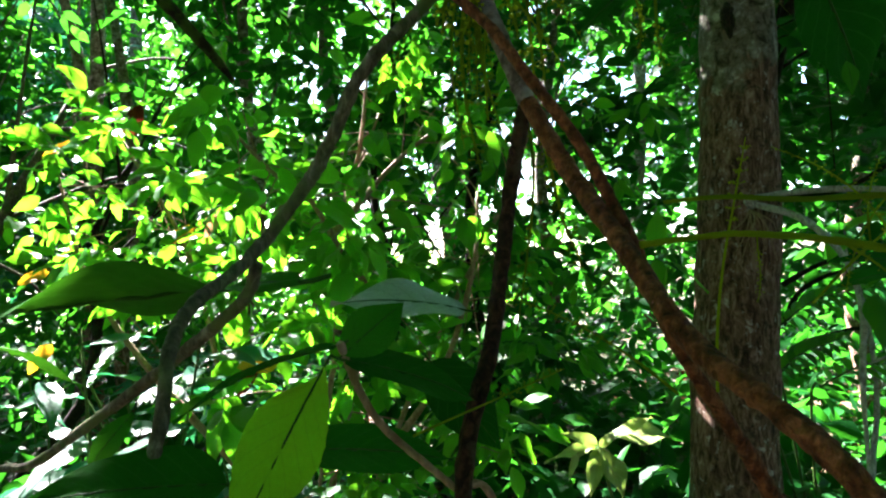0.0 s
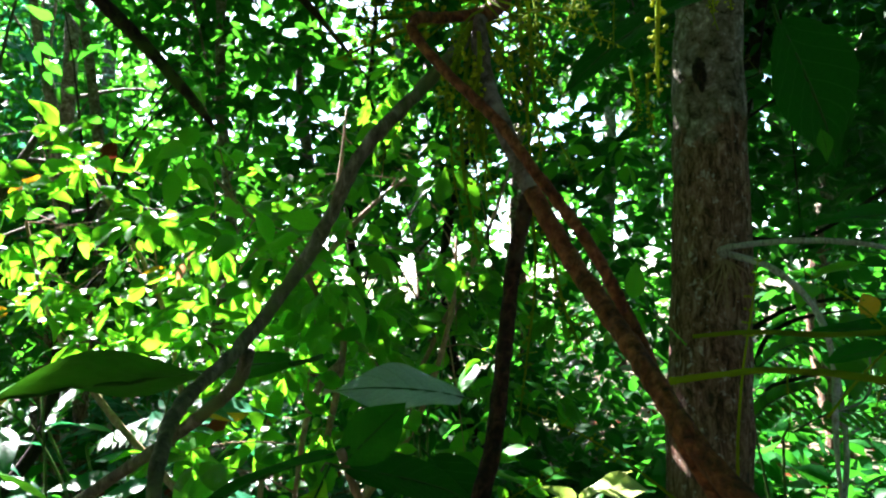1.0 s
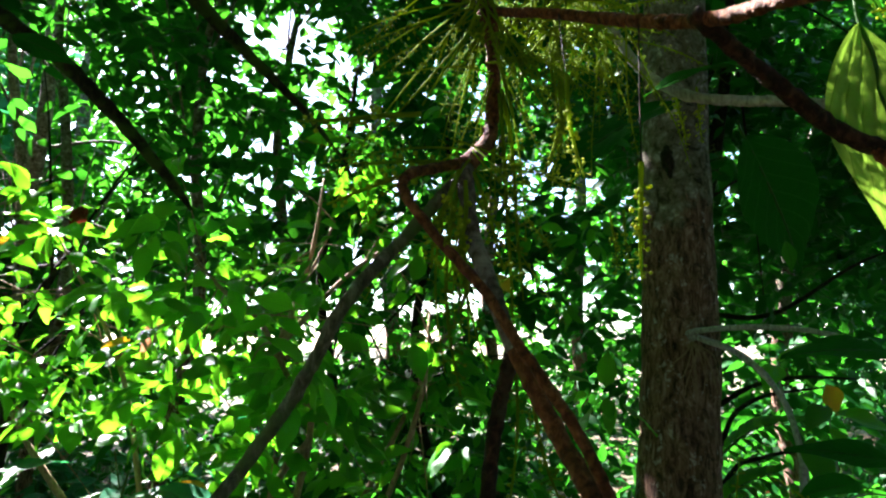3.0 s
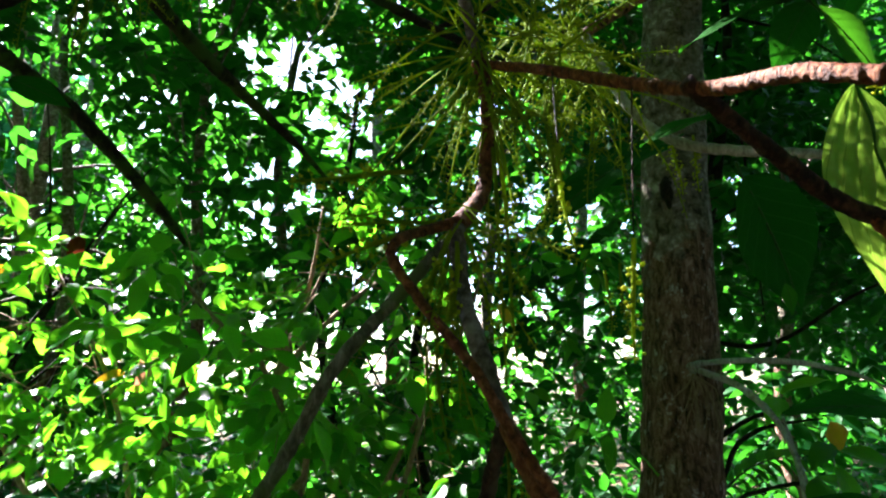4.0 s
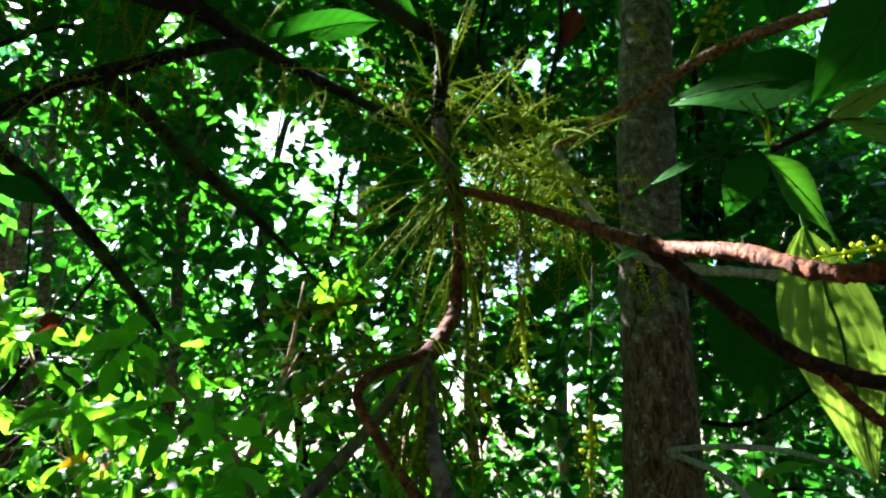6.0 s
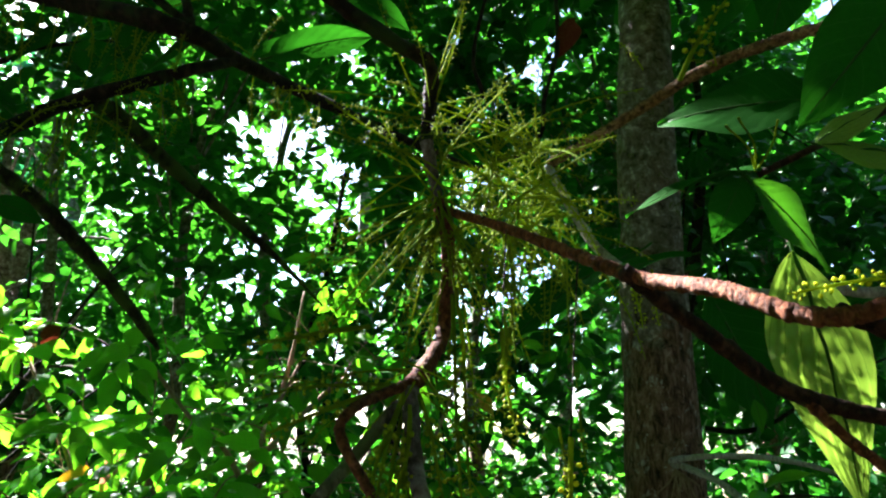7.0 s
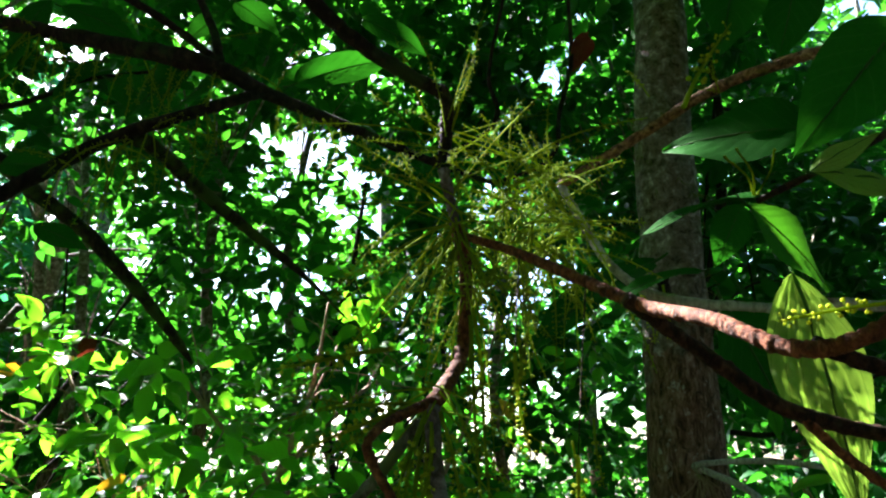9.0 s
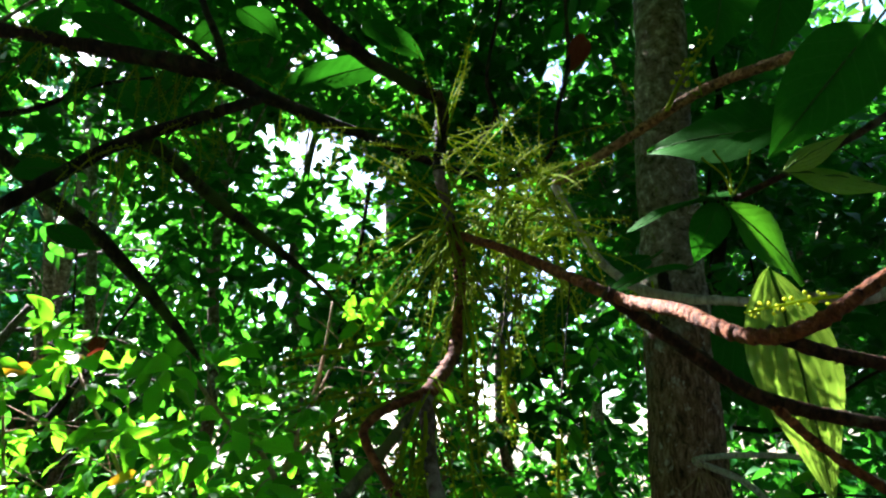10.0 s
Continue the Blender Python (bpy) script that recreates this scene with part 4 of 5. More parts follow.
def strap_plant():
    ob = thing("strap_plant", "low plant with pale yellow-green strap leaves", "plant", at=(0.62, 1.5, 0))
    base = Vector((0.62, 1.5, 0))
    pale = [leaf_mesh("strap_leaf", LEAF_STRAP, rows=14, cols=4, wide=w, fold=0.35, droop=0.25, wave=0.06, quilt=0.02, veins=6, seed=6 + i) for i, w in enumerate((0.24, 0.36, 0.5))]
    for k, (foot, tip, up) in enumerate([((0.442, 1.500, 0.988), (0.545, 1.46, 1.080), (0.3, -0.6, 1)), ((0.436, 1.500, 0.992), (0.355, 1.48, 1.036), (-0.2, -0.8, 0.6)), ((0.470, 1.500, 1.012), (0.620, 1.47, 1.036), (0, -0.6, 1)), ((0.428, 1.500, 0.985), (0.300, 1.46, 0.990), (0, -0.6, 1)),
                                         ((0.435, 1.500, 0.985), (0.398, 1.42, 0.905), (0.2, -0.6, 1)), ((0.440, 1.500, 0.985), (0.490, 1.42, 0.890), (0.4, -0.7, 0.8)), ((0.380, 1.48, 0.985), (0.345, 1.43, 0.940), (-0.2, -0.9, 0.5))]):
        put_leaf(pale[k % 3], ob, Vector(foot) - base, Vector(tip) - base, up)
    tube("stalk", [(0, 0, -0.02), (-0.05, 0, 0.4), Vector((0.435, 1.500, 0.989)) - base], [0.007, 0.006, 0.004], BARK_GREEN, ob, sides=6)


strap_plant()


def litter():
    n = 1400
    r = np.random.default_rng(8)
    y = 1.2 + 6 * r.random(n)
    p = np.stack([(r.random(n) * 2 - 1) * (0.8 * y + 0.8), y, 0.05 + 0.04 * r.random(n)], axis=1)
    me = leaf_cloud("fallen_leaves", LEAF_BROWN, p, r.normal(size=p.shape) * np.array((1, 1, 0.15)), r.normal(size=p.shape) * 0.35 + np.array((0, 0, 1.0)), 0.07 + 0.07 * r.random(n), MID_SHAPES)
    tagged(new("fallen_leaves", me), "reddish brown fallen leaves on the soil", "leaf litter", kind="stuff")


litter()

# ---- the flowering shrub close by ----
shrub = thing("flowering_shrub", "woody shrub with reddish crooked stems and green flower spikes", "shrub", at=(0.3, 0.2, 0))
FOOT = Vector((0.3, 0.2, 0))


def rel(points):
    return [Vector(p) - FOOT for p in points]


def stem(points, radii, mat, label="", name="branch", **more):
    return tube(name, rel(points), radii, mat, shrub, label, 18, steps=more.pop("steps", 14), lumps=0.13, **more)


STEM = [(-0.070, 0.450, 2.225), (-0.040, 0.470, 2.198), (0.018, 0.500, 2.162), (0.083, 0.530, 2.139), (0.118, 0.548, 2.131), (0.124, 0.556, 2.11), (0.123, 0.560, 2.087), (0.119, 0.565, 2.035), (0.130, 0.570, 1.985), (0.142, 0.570, 1.935), (0.144, 0.565, 1.885), (0.136, 0.550, 1.811), (0.121, 0.520, 1.781), (0.097, 0.474, 1.748)]
RED = [(0.097, 0.474, 1.748), (0.100, 0.460, 1.689), (0.110, 0.430, 1.635), (0.123, 0.410, 1.588), (0.145, 0.375, 1.528), (0.158, 0.320, 1.482), (0.172, 0.260, 1.430), (0.188, 0.210, 1.405), (0.201, 0.180, 1.383), (0.23, 0.17, 1.33), (0.27, 0.18, 1.1), (0.29, 0.19, 0.6), (0.3, 0.2, 0)]
stem(STEM[:8], [0.0085, 0.0088, 0.0085, 0.0085, 0.0075], BARK_DARK_SHADED, "dark crooked upper stem", knots=0.05)
stem(STEM[7:9] + [(0.134, 0.571, 1.962)], [0.0075, 0.0062, 0.0064], BARK_ASH, "ash-grey middle of the stem", knots=0.03)
stem([(0.134, 0.571, 1.966)] + STEM[9:], [0.0064, 0.0092, 0.0072, 0.0072, 0.0076, 0.0078, 0.0085], BARK_RED, "reddish brown crooked stem", knots=0.035)
stem(RED[:4], [0.0076, 0.0072, 0.0070, 0.0068], BARK_ASH, "ash-grey upper main stem with a whitish band", "main_stem", knots=0.06)
stem(RED[3:], [0.0066, 0.0066, 0.0060, 0.0053, 0.0050, 0.0058, 0.010, 0.016], BARK_RED, "reddish brown main stem", "main_stem", knots=0.045)
stem([(0.097, 0.474, 1.752), (0.062, 0.445, 1.736), (0.045, 0.418, 1.724), (0.040, 0.408, 1.708), (0.062, 0.390, 1.671), (0.092, 0.365, 1.629), (0.112, 0.345, 1.59), (0.140, 0.335, 1.545), (0.160, 0.335, 1.505), (0.174, 0.338, 1.475), (0.199, 0.350, 1.418), (0.234, 0.360, 1.362), (0.271, 0.380, 1.305), (0.315, 0.40, 1.2), (0.33, 0.3, 0.6), (0.3, 0.2, 0.02)], [0.0048, 0.0040, 0.0037, 0.0037, 0.0045, 0.006, 0.008], BARK_RED, "thin kinked side stem", knots=0.04)
LEFT = [(0.088, 0.482, 1.735), (0.049, 0.470, 1.689), (-0.003, 0.450, 1.628), (-0.029, 0.455, 1.579), (-0.053, 0.455, 1.539), (-0.094, 0.430, 1.481), (-0.114, 0.370, 1.451), (-0.112, 0.330, 1.428), (-0.109, 0.310, 1.394), (-0.113, 0.305, 1.350), (-0.10, 0.30, 1.2), (0.05, 0.25, 0.6), (0.28, 0.2, 0.02)]
stem(LEFT, [0.0054, 0.0056, 0.0055, 0.0050, 0.0044, 0.0042, 0.006, 0.010], BARK_GREY, "grey-green arching branch", knots=0.09)
stem([(-0.088, 0.432, 1.478), (-0.102, 0.440, 1.450), (-0.156, 0.460, 1.410), (-0.238, 0.500, 1.359), (-0.335, 0.540, 1.301), (-0.382, 0.560, 1.291), (-0.46, 0.58, 1.27)], [0.005, 0.005, 0.0048, 0.004, 0.003], BARK_GREY, "grey side branch", knots=0.08)
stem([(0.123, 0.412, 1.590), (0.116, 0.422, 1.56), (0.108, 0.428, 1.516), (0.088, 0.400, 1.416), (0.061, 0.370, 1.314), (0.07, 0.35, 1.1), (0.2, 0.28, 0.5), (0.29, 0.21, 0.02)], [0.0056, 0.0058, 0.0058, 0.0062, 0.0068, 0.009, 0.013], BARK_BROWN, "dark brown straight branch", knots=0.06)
stem([(0.132, 0.572, 1.955), (0.184, 0.490, 1.908), (0.231, 0.400, 1.852), (0.251, 0.330, 1.815), (0.264, 0.260, 1.791), (0.278, 0.205, 1.764), (0.303, 0.180, 1.766), (0.342, 0.165, 1.791), (0.40, 0.155, 1.82), (0.52, 0.13, 1.86)], [0.0046, 0.0050, 0.0052, 0.0050, 0.0045, 0.0040, 0.0036], BARK_RED, "reddish brown branch with ringed bark", knots=0.013, steps=40)
stem([(0.312, 0.715, 2.085), (0.345, 0.700, 2.0), (0.367, 0.680, 1.946), (0.405, 0.650, 1.902), (0.458, 0.61, 1.879), (0.48, 0.60, 1.876), (0.543, 0.59, 1.871), (0.64, 0.56, 1.868), (0.80, 0.5, 1.8), (0.75, 0.4, 0.9), (0.40, 0.22, 0.02)], [0.006, 0.0062, 0.0065, 0.0065, 0.006, 0.007, 0.009, 0.012], BARK_PALE, "pale grey kinked branch", knots=0.07)
stem([(0.240, 0.335, 1.822), (0.268, 0.340, 1.803), (0.315, 0.350, 1.774), (0.369, 0.350, 1.737), (0.452, 0.340, 1.715), (0.537, 0.33, 1.703)], [0.006, 0.006, 0.0065, 0.006, 0.0045], BARK_BROWN, "dark brown side branch", knots=0.04)
stem([(0.375, 0.348, 1.734), (0.405, 0.342, 1.70), (0.45, 0.335, 1.665), (0.50, 0.33, 1.63)], [0.004, 0.004, 0.003], BARK_RED, "brown twig with rough bark", knots=0.03)
stem([(0.285, 0.195, 1.765), (0.315, 0.19, 1.752), (0.345, 0.185, 1.745), (0.40, 0.18, 1.735)], [0.0045, 0.0042, 0.0035], BARK_BROWN, "short forked twig", knots=0.02)
stem([(0.312, 0.715, 2.085), (0.427, 0.660, 2.148), (0.493, 0.580, 2.173), (0.555, 0.500, 2.170), (0.600, 0.430, 2.151), (0.689, 0.40, 2.171)], [0.007, 0.0075, 0.0075, 0.007, 0.006], BARK_TAN_LIT, "rough tan branch, sunlit tone in its colour, with dark pits in its bark", knots=0.03)
stem([(0.394, 0.380, 1.926), (0.446, 0.360, 1.950), (0.523, 0.340, 1.991), (0.62, 0.38, 2.06), (0.689, 0.40, 2.171)], [0.003, 0.0035, 0.004, 0.005], BARK_BROWN, "thin leafy shoot", knots=0.03)
stem([(-0.012, 0.340, 1.425), (-0.001, 0.350, 1.390), (0.015, 0.360, 1.362), (0.054, 0.380, 1.319), (0.093, 0.400, 1.270), (0.16, 0.36, 0.9), (0.28, 0.22, 0.02)], [0.0026, 0.0024, 0.0024, 0.003, 0.004], BARK_TWIG, "pale brown shoot", knots=0.05)


def spike_mesh(seed, length=0.15, buds=26, bare=0.35, bend=0.3, size=0.0022, ripe=None, stout=1.0):
    """A flower spike one length long from the origin along x, with round buds on short stalks."""
    r = random.Random(seed)
    bm = bmesh.new()
    pts = [Vector((length * t, 0.01 * math.sin(3 * t + seed) * t, -bend * length * t * t)) for t in (0, 0.25, 0.5, 0.75, 1)]
    path = add_tube(bm, pts, [stout * r for r in (0.0014, 0.0013, 0.0011, 0.0009, 0.0005)], 5, 0.0, 5)
    for k in range(buds):
        t = bare + (1 - bare) * (k + r.random() * 0.5) / buds
        q = path[min(len(path) - 1, int(t * (len(path) - 1)))]
        a = r.random() * 6.28
        off = Vector((0.2, math.cos(a), math.sin(a))) * (0.003 + 0.003 * r.random())
        add_tube(bm, [q, q + off * 0.5, q + off], [0.0004, 0.0004, 0.0004], 3, 0, 1)
        s = size * (0.6 + 0.6 * r.random()) * (1.1 - 0.4 * t)
        got = bmesh.ops.create_icosphere(bm, subdivisions=1, radius=s, matrix=Matrix.Translation(q + off * 1.2))
        for v in got["verts"]:
            for f in v.link_faces:
                f.material_index = 1
    me = bpy.data.meshes.new("flower_spike")
    bm.to_mesh(me)
    bm.free()
    me.materials.append(SPIKE)
    me.materials.append(ripe or BUD)
    me.polygons.foreach_set("use_smooth", [True] * len(me.polygons))
    return me


SPIKES = [spike_mesh(i, 0.17 + 0.03 * (i % 3), 30 + 4 * (i % 4), 0.42 + 0.12 * (i % 3), 0.04 + 0.06 * (i % 4), 0.0016) for i in range(8)]
SPIKES += [spike_mesh(40 + i, 0.10 + 0.02 * (i % 4), 30 + 4 * (i % 3), 0.15 + 0.1 * (i % 3), 0.1 + 0.12 * (i % 4), 0.0015) for i in range(8)]
RIPE = [spike_mesh(20 + i, 0.09, 30 + 4 * i, 0.35 - 0.15 * (i % 2), 0.05, 0.0022, BUD_RIPE, 1.5) for i in range(3)]


def spike(foot, way, mesh, scale=1.0, owner=None, origin=None, label=""):
    ob = new("flower_spike", mesh)
    ob.parent = owner or shrub
    turn = Matrix(frames_of(np.array([way], dtype=float), np.array([(0.01, 0.02, 1.0)]))[0].tolist()).to_4x4()
    ob.matrix_basis = Matrix.Translation(Vector(foot) - (origin or FOOT)) @ turn @ Matrix.Diagonal((scale, scale, scale, 1))
    if label:
        ob["label"] = label
    return ob


def ripe_spike(foot, tip, kind=0):
    way = Vector(tip) - Vector(foot)
    return spike(foot, way, RIPE[kind % 3], way.length / 0.09, label="spike of swollen yellow-green buds")


srng = np.random.default_rng(3)
# where spikes spring from the stems: place, count, long or fine kind, lowest and highest rise in degrees, size
NODES = [
    ((0.136, 0.572, 1.958), 30, 0, -75, 25, 1.0), ((0.128, 0.570, 1.995), 18, 0, -45, 45, 0.9), ((0.122, 0.562, 2.065), 22, 0, -25, 75, 0.75),
    ((0.205, 0.600, 2.020), 26, 8, -60, 70, 1.0), ((0.265, 0.640, 2.050), 26, 8, -70, 60, 1.0), ((0.215, 0.560, 1.950), 22, 8, -80, 40, 1.0),
    ((0.275, 0.600, 1.960), 16, 8, -80, 40, 1.0), ((0.310, 0.715, 2.085), 12, 8, -60, 60, 0.9), ((0.100, 0.478, 1.752), 14, 0, -85, 5, 0.85), ((0.140, 0.560, 1.880), 8, 8, -70, 20, 1.0),
]
n_spike = 0
for at, count, first, low, high, scale in NODES:
    for k in range(count):
        a = 2 * math.pi * (k + srng.random()) / count
        e = radians(low + (high - low) * srng.random())
        way = (math.cos(a) * math.cos(e), math.sin(a) * math.cos(e) * 0.8, math.sin(e))
        q = Vector(at) + Vector((0.006 * srng.normal(), 0.006 * srng.normal(), 0.014 * srng.normal()))
        spike(q, way, SPIKES[first + n_spike % 8], scale * (0.7 + 0.45 * srng.random()))
        n_spike += 1
for foot, way in [((0.09, 0.47, 1.75), (-1, 0.0, 0.05)), ((0.08, 0.46, 1.745), (-1, 0.1, -0.3)), ((0.07, 0.455, 1.742), (-0.9, -0.1, 0.15)), ((0.19, 0.48, 1.90), (0.1, 0.1, -1)), ((0.21, 0.44, 1.875), (0.15, 0.0, -1)), ((0.225, 0.41, 1.86), (0.05, 0.1, -1)), ((0.17, 0.51, 1.915), (-0.1, 0.1, -1)),
                  ((0.26, 0.30, 1.44), (0.6, 0.1, 0.5)), ((0.19, 0.27, 1.40), (0.1, 0.1, 1)), ((0.17, 0.27, 1.40), (-0.4, 0.2, 0.4)), ((0.03, 0.36, 1.36), (0.6, 0.2, 0.2))]:
    spike(foot, way, SPIKES[n_spike % 8], 0.6)
    n_spike += 1
# long spikes that hang below the fork
for foot, tip in [((0.096, 0.476, 1.745), (0.052, 0.50, 1.560)), ((0.099, 0.476, 1.742), (0.066, 0.50, 1.585)), ((0.094, 0.478, 1.745), (0.017, 0.50, 1.605)), ((0.100, 0.476, 1.740), (0.082, 0.49, 1.596)),
                  ((0.150, 0.56, 1.86), (0.189, 0.50, 1.650)), ((0.146, 0.55, 1.85), (0.165, 0.48, 1.63)), ((0.120, 0.42, 1.60), (0.161, 0.467, 1.446)), ((0.128, 0.41, 1.58), (0.178, 0.46, 1.47))]:
    way = Vector(tip) - Vector(foot)
    spike(foot, way, SPIKES[8 + n_spike % 8], way.length / (0.10 + 0.02 * (n_spike % 4)))
    n_spike += 1
# spikes whose buds have swollen
for k, (foot, tip) in enumerate([
    ((0.375, 0.45, 2.065), (0.439, 0.46, 2.18)), ((0.426, 0.46, 2.092), (0.398, 0.46, 2.102)), ((0.426, 0.46, 2.092), (0.412, 0.44, 2.12)), ((0.362, 0.50, 2.108), (0.340, 0.50, 2.147)), ((0.40, 0.66, 1.918), (0.402, 0.66, 1.835)), ((0.425, 0.655, 1.915), (0.428, 0.65, 1.84)),
    ((0.130, 0.55, 1.930), (0.105, 0.53, 1.872)), ((0.128, 0.545, 1.925), (0.118, 0.53, 1.868)), ((0.126, 0.54, 1.920), (0.098, 0.53, 1.890)), ((0.177, 0.45, 1.815), (0.175, 0.44, 1.735)), ((0.184, 0.455, 1.80), (0.168, 0.44, 1.742)),
    ((0.060, 0.50, 1.806), (-0.047, 0.46, 1.787)), ((0.090, 0.472, 1.752), (-0.021, 0.45, 1.715)), ((0.090, 0.472, 1.750), (0.0, 0.46, 1.752)), ((0.238, 0.50, 1.715), (0.243, 0.50, 1.655)), ((0.295, 0.60, 1.74), (0.300, 0.60, 1.665)),
    ((0.394, 0.26, 1.803), (0.322, 0.27, 1.797)), ((0.092, 0.47, 1.745), (0.062, 0.43, 1.655)), ((0.096, 0.47, 1.742), (0.084, 0.43, 1.645)), ((0.104, 0.47, 1.742), (0.132, 0.45, 1.655)),
]):
    ripe_spike(foot, tip, k)
# thin bare stalks that hang beside the stem
for pts in [[(0.131, 0.545, 1.965), (0.136, 0.54, 1.92), (0.142, 0.52, 1.86), (0.148, 0.50, 1.805)], [(0.138, 0.545, 1.957), (0.150, 0.54, 1.91), (0.168, 0.52, 1.855), (0.186, 0.50, 1.805)], [(0.128, 0.545, 1.958), (0.112, 0.54, 1.91), (0.085, 0.52, 1.86), (0.062, 0.50, 1.815)]]:
    stem(pts, [0.0015, 0.0014, 0.0012, 0.0010], SPIKE, "smooth hanging green stalk", "flower_stalk", rough=0.05)

stem([(0.255, 0.175, 1.2), (0.31, 0.20, 1.38), (0.285, 0.215, 1.455), (0.237, 0.220, 1.471), (0.188, 0.220, 1.4785), (0.160, 0.220, 1.478), (0.138, 0.221, 1.476)], [0.003, 0.0026, 0.0022, 0.0018, 0.0014, 0.0012, 0.0016], SPIKE, "smooth green flower stalk", "flower_stalk", knots=0.03)
stem([(0.31, 0.20, 1.38), (0.30, 0.215, 1.47), (0.262, 0.22, 1.491), (0.209, 0.220, 1.4925), (0.175, 0.220, 1.495), (0.149, 0.221, 1.494)], [0.002, 0.0018, 0.0014, 0.0012, 0.0010, 0.0008], SPIKE, "thin green flower stalk", "flower_stalk", knots=0.03)
for foot, way, size in [((0.237, 0.22, 1.471), (0.1, 0.1, 0.9), 0.35), ((0.225, 0.22, 1.473), (0.6, 0.05, -0.3), 0.4), ((0.25, 0.22, 1.468), (-0.1, 0.2, 0.6), 0.45), ((0.262, 0.22, 1.491), (0.2, 0.1, 0.8), 0.4), ((0.188, 0.22, 1.4785), (0.1, 0.3, -0.7), 0.25), ((0.245, 0.22, 1.492), (-0.3, 0.3, -0.5), 0.3)]:
    spike(foot, way, SPIKES[8 + n_spike % 8], size)
    n_spike += 1

stem([(0.154, 0.357, 1.782), (0.168, 0.406, 1.828), (0.19, 0.48, 1.905)], [0.0005, 0.0006, 0.0007], BARK_BROWN, "thin brown stalk", "flower_stalk")
stem([(0.187, 0.317, 1.706), (0.204, 0.350, 1.762), (0.231, 0.40, 1.852)], [0.0005, 0.0006, 0.0007], BARK_BROWN, "thin brown stalk", "flower_stalk")
for k, (foot, tip) in enumerate([((0.154, 0.357, 1.782), (0.162, 0.36, 1.705)), ((0.187, 0.317, 1.706), (0.18, 0.317, 1.63))]):
    ripe_spike(foot, tip, k)

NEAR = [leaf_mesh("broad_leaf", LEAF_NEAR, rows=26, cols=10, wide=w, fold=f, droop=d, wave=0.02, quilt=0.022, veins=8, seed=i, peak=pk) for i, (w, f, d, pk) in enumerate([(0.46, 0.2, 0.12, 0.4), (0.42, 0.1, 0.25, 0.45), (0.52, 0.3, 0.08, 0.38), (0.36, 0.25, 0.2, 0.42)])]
YOUNG_LIT = [leaf_mesh("broad_leaf", LEAF_YOUNG_LIT, rows=26, cols=10, wide=w, fold=0.12, droop=d, wave=0.03, quilt=0.024, veins=8, seed=i + 9, peak=0.45, teeth=0.02) for i, (w, d) in enumerate([(0.5, 0.12), (0.42, 0.25)])]
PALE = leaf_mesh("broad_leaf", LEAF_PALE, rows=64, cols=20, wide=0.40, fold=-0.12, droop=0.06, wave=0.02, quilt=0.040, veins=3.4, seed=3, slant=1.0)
FLAT = leaf_mesh("broad_leaf", LEAF_YOUNG_LIT, rows=40, cols=10, wide=0.42, fold=0.12, droop=0.03, wave=0.05, quilt=0.012, veins=9, seed=2, peak=0.5)
PAINTED_LIT = leaf_mesh("broad_leaf", LEAF_PAINTED_LIT, rows=26, cols=10, wide=0.5, fold=0.10, droop=0.12, wave=0.06, quilt=0.014, veins=7, seed=12, peak=0.52, teeth=0.02)
PAINTED_GLOSS = leaf_mesh("broad_leaf", LEAF_PAINTED_GLOSS, rows=26, cols=10, wide=0.5, fold=0.15, droop=0.2, wave=0.04, quilt=0.016, veins=8, seed=4)
for me in (*NEAR, *YOUNG_LIT, FLAT, PAINTED_LIT, PALE, PAINTED_GLOSS):
    RIBS[me.name] = rib_mesh(me, RIB)
CAM, UP = (0.0, -1.0, 0.3), (0.0, -0.5, 1.0)
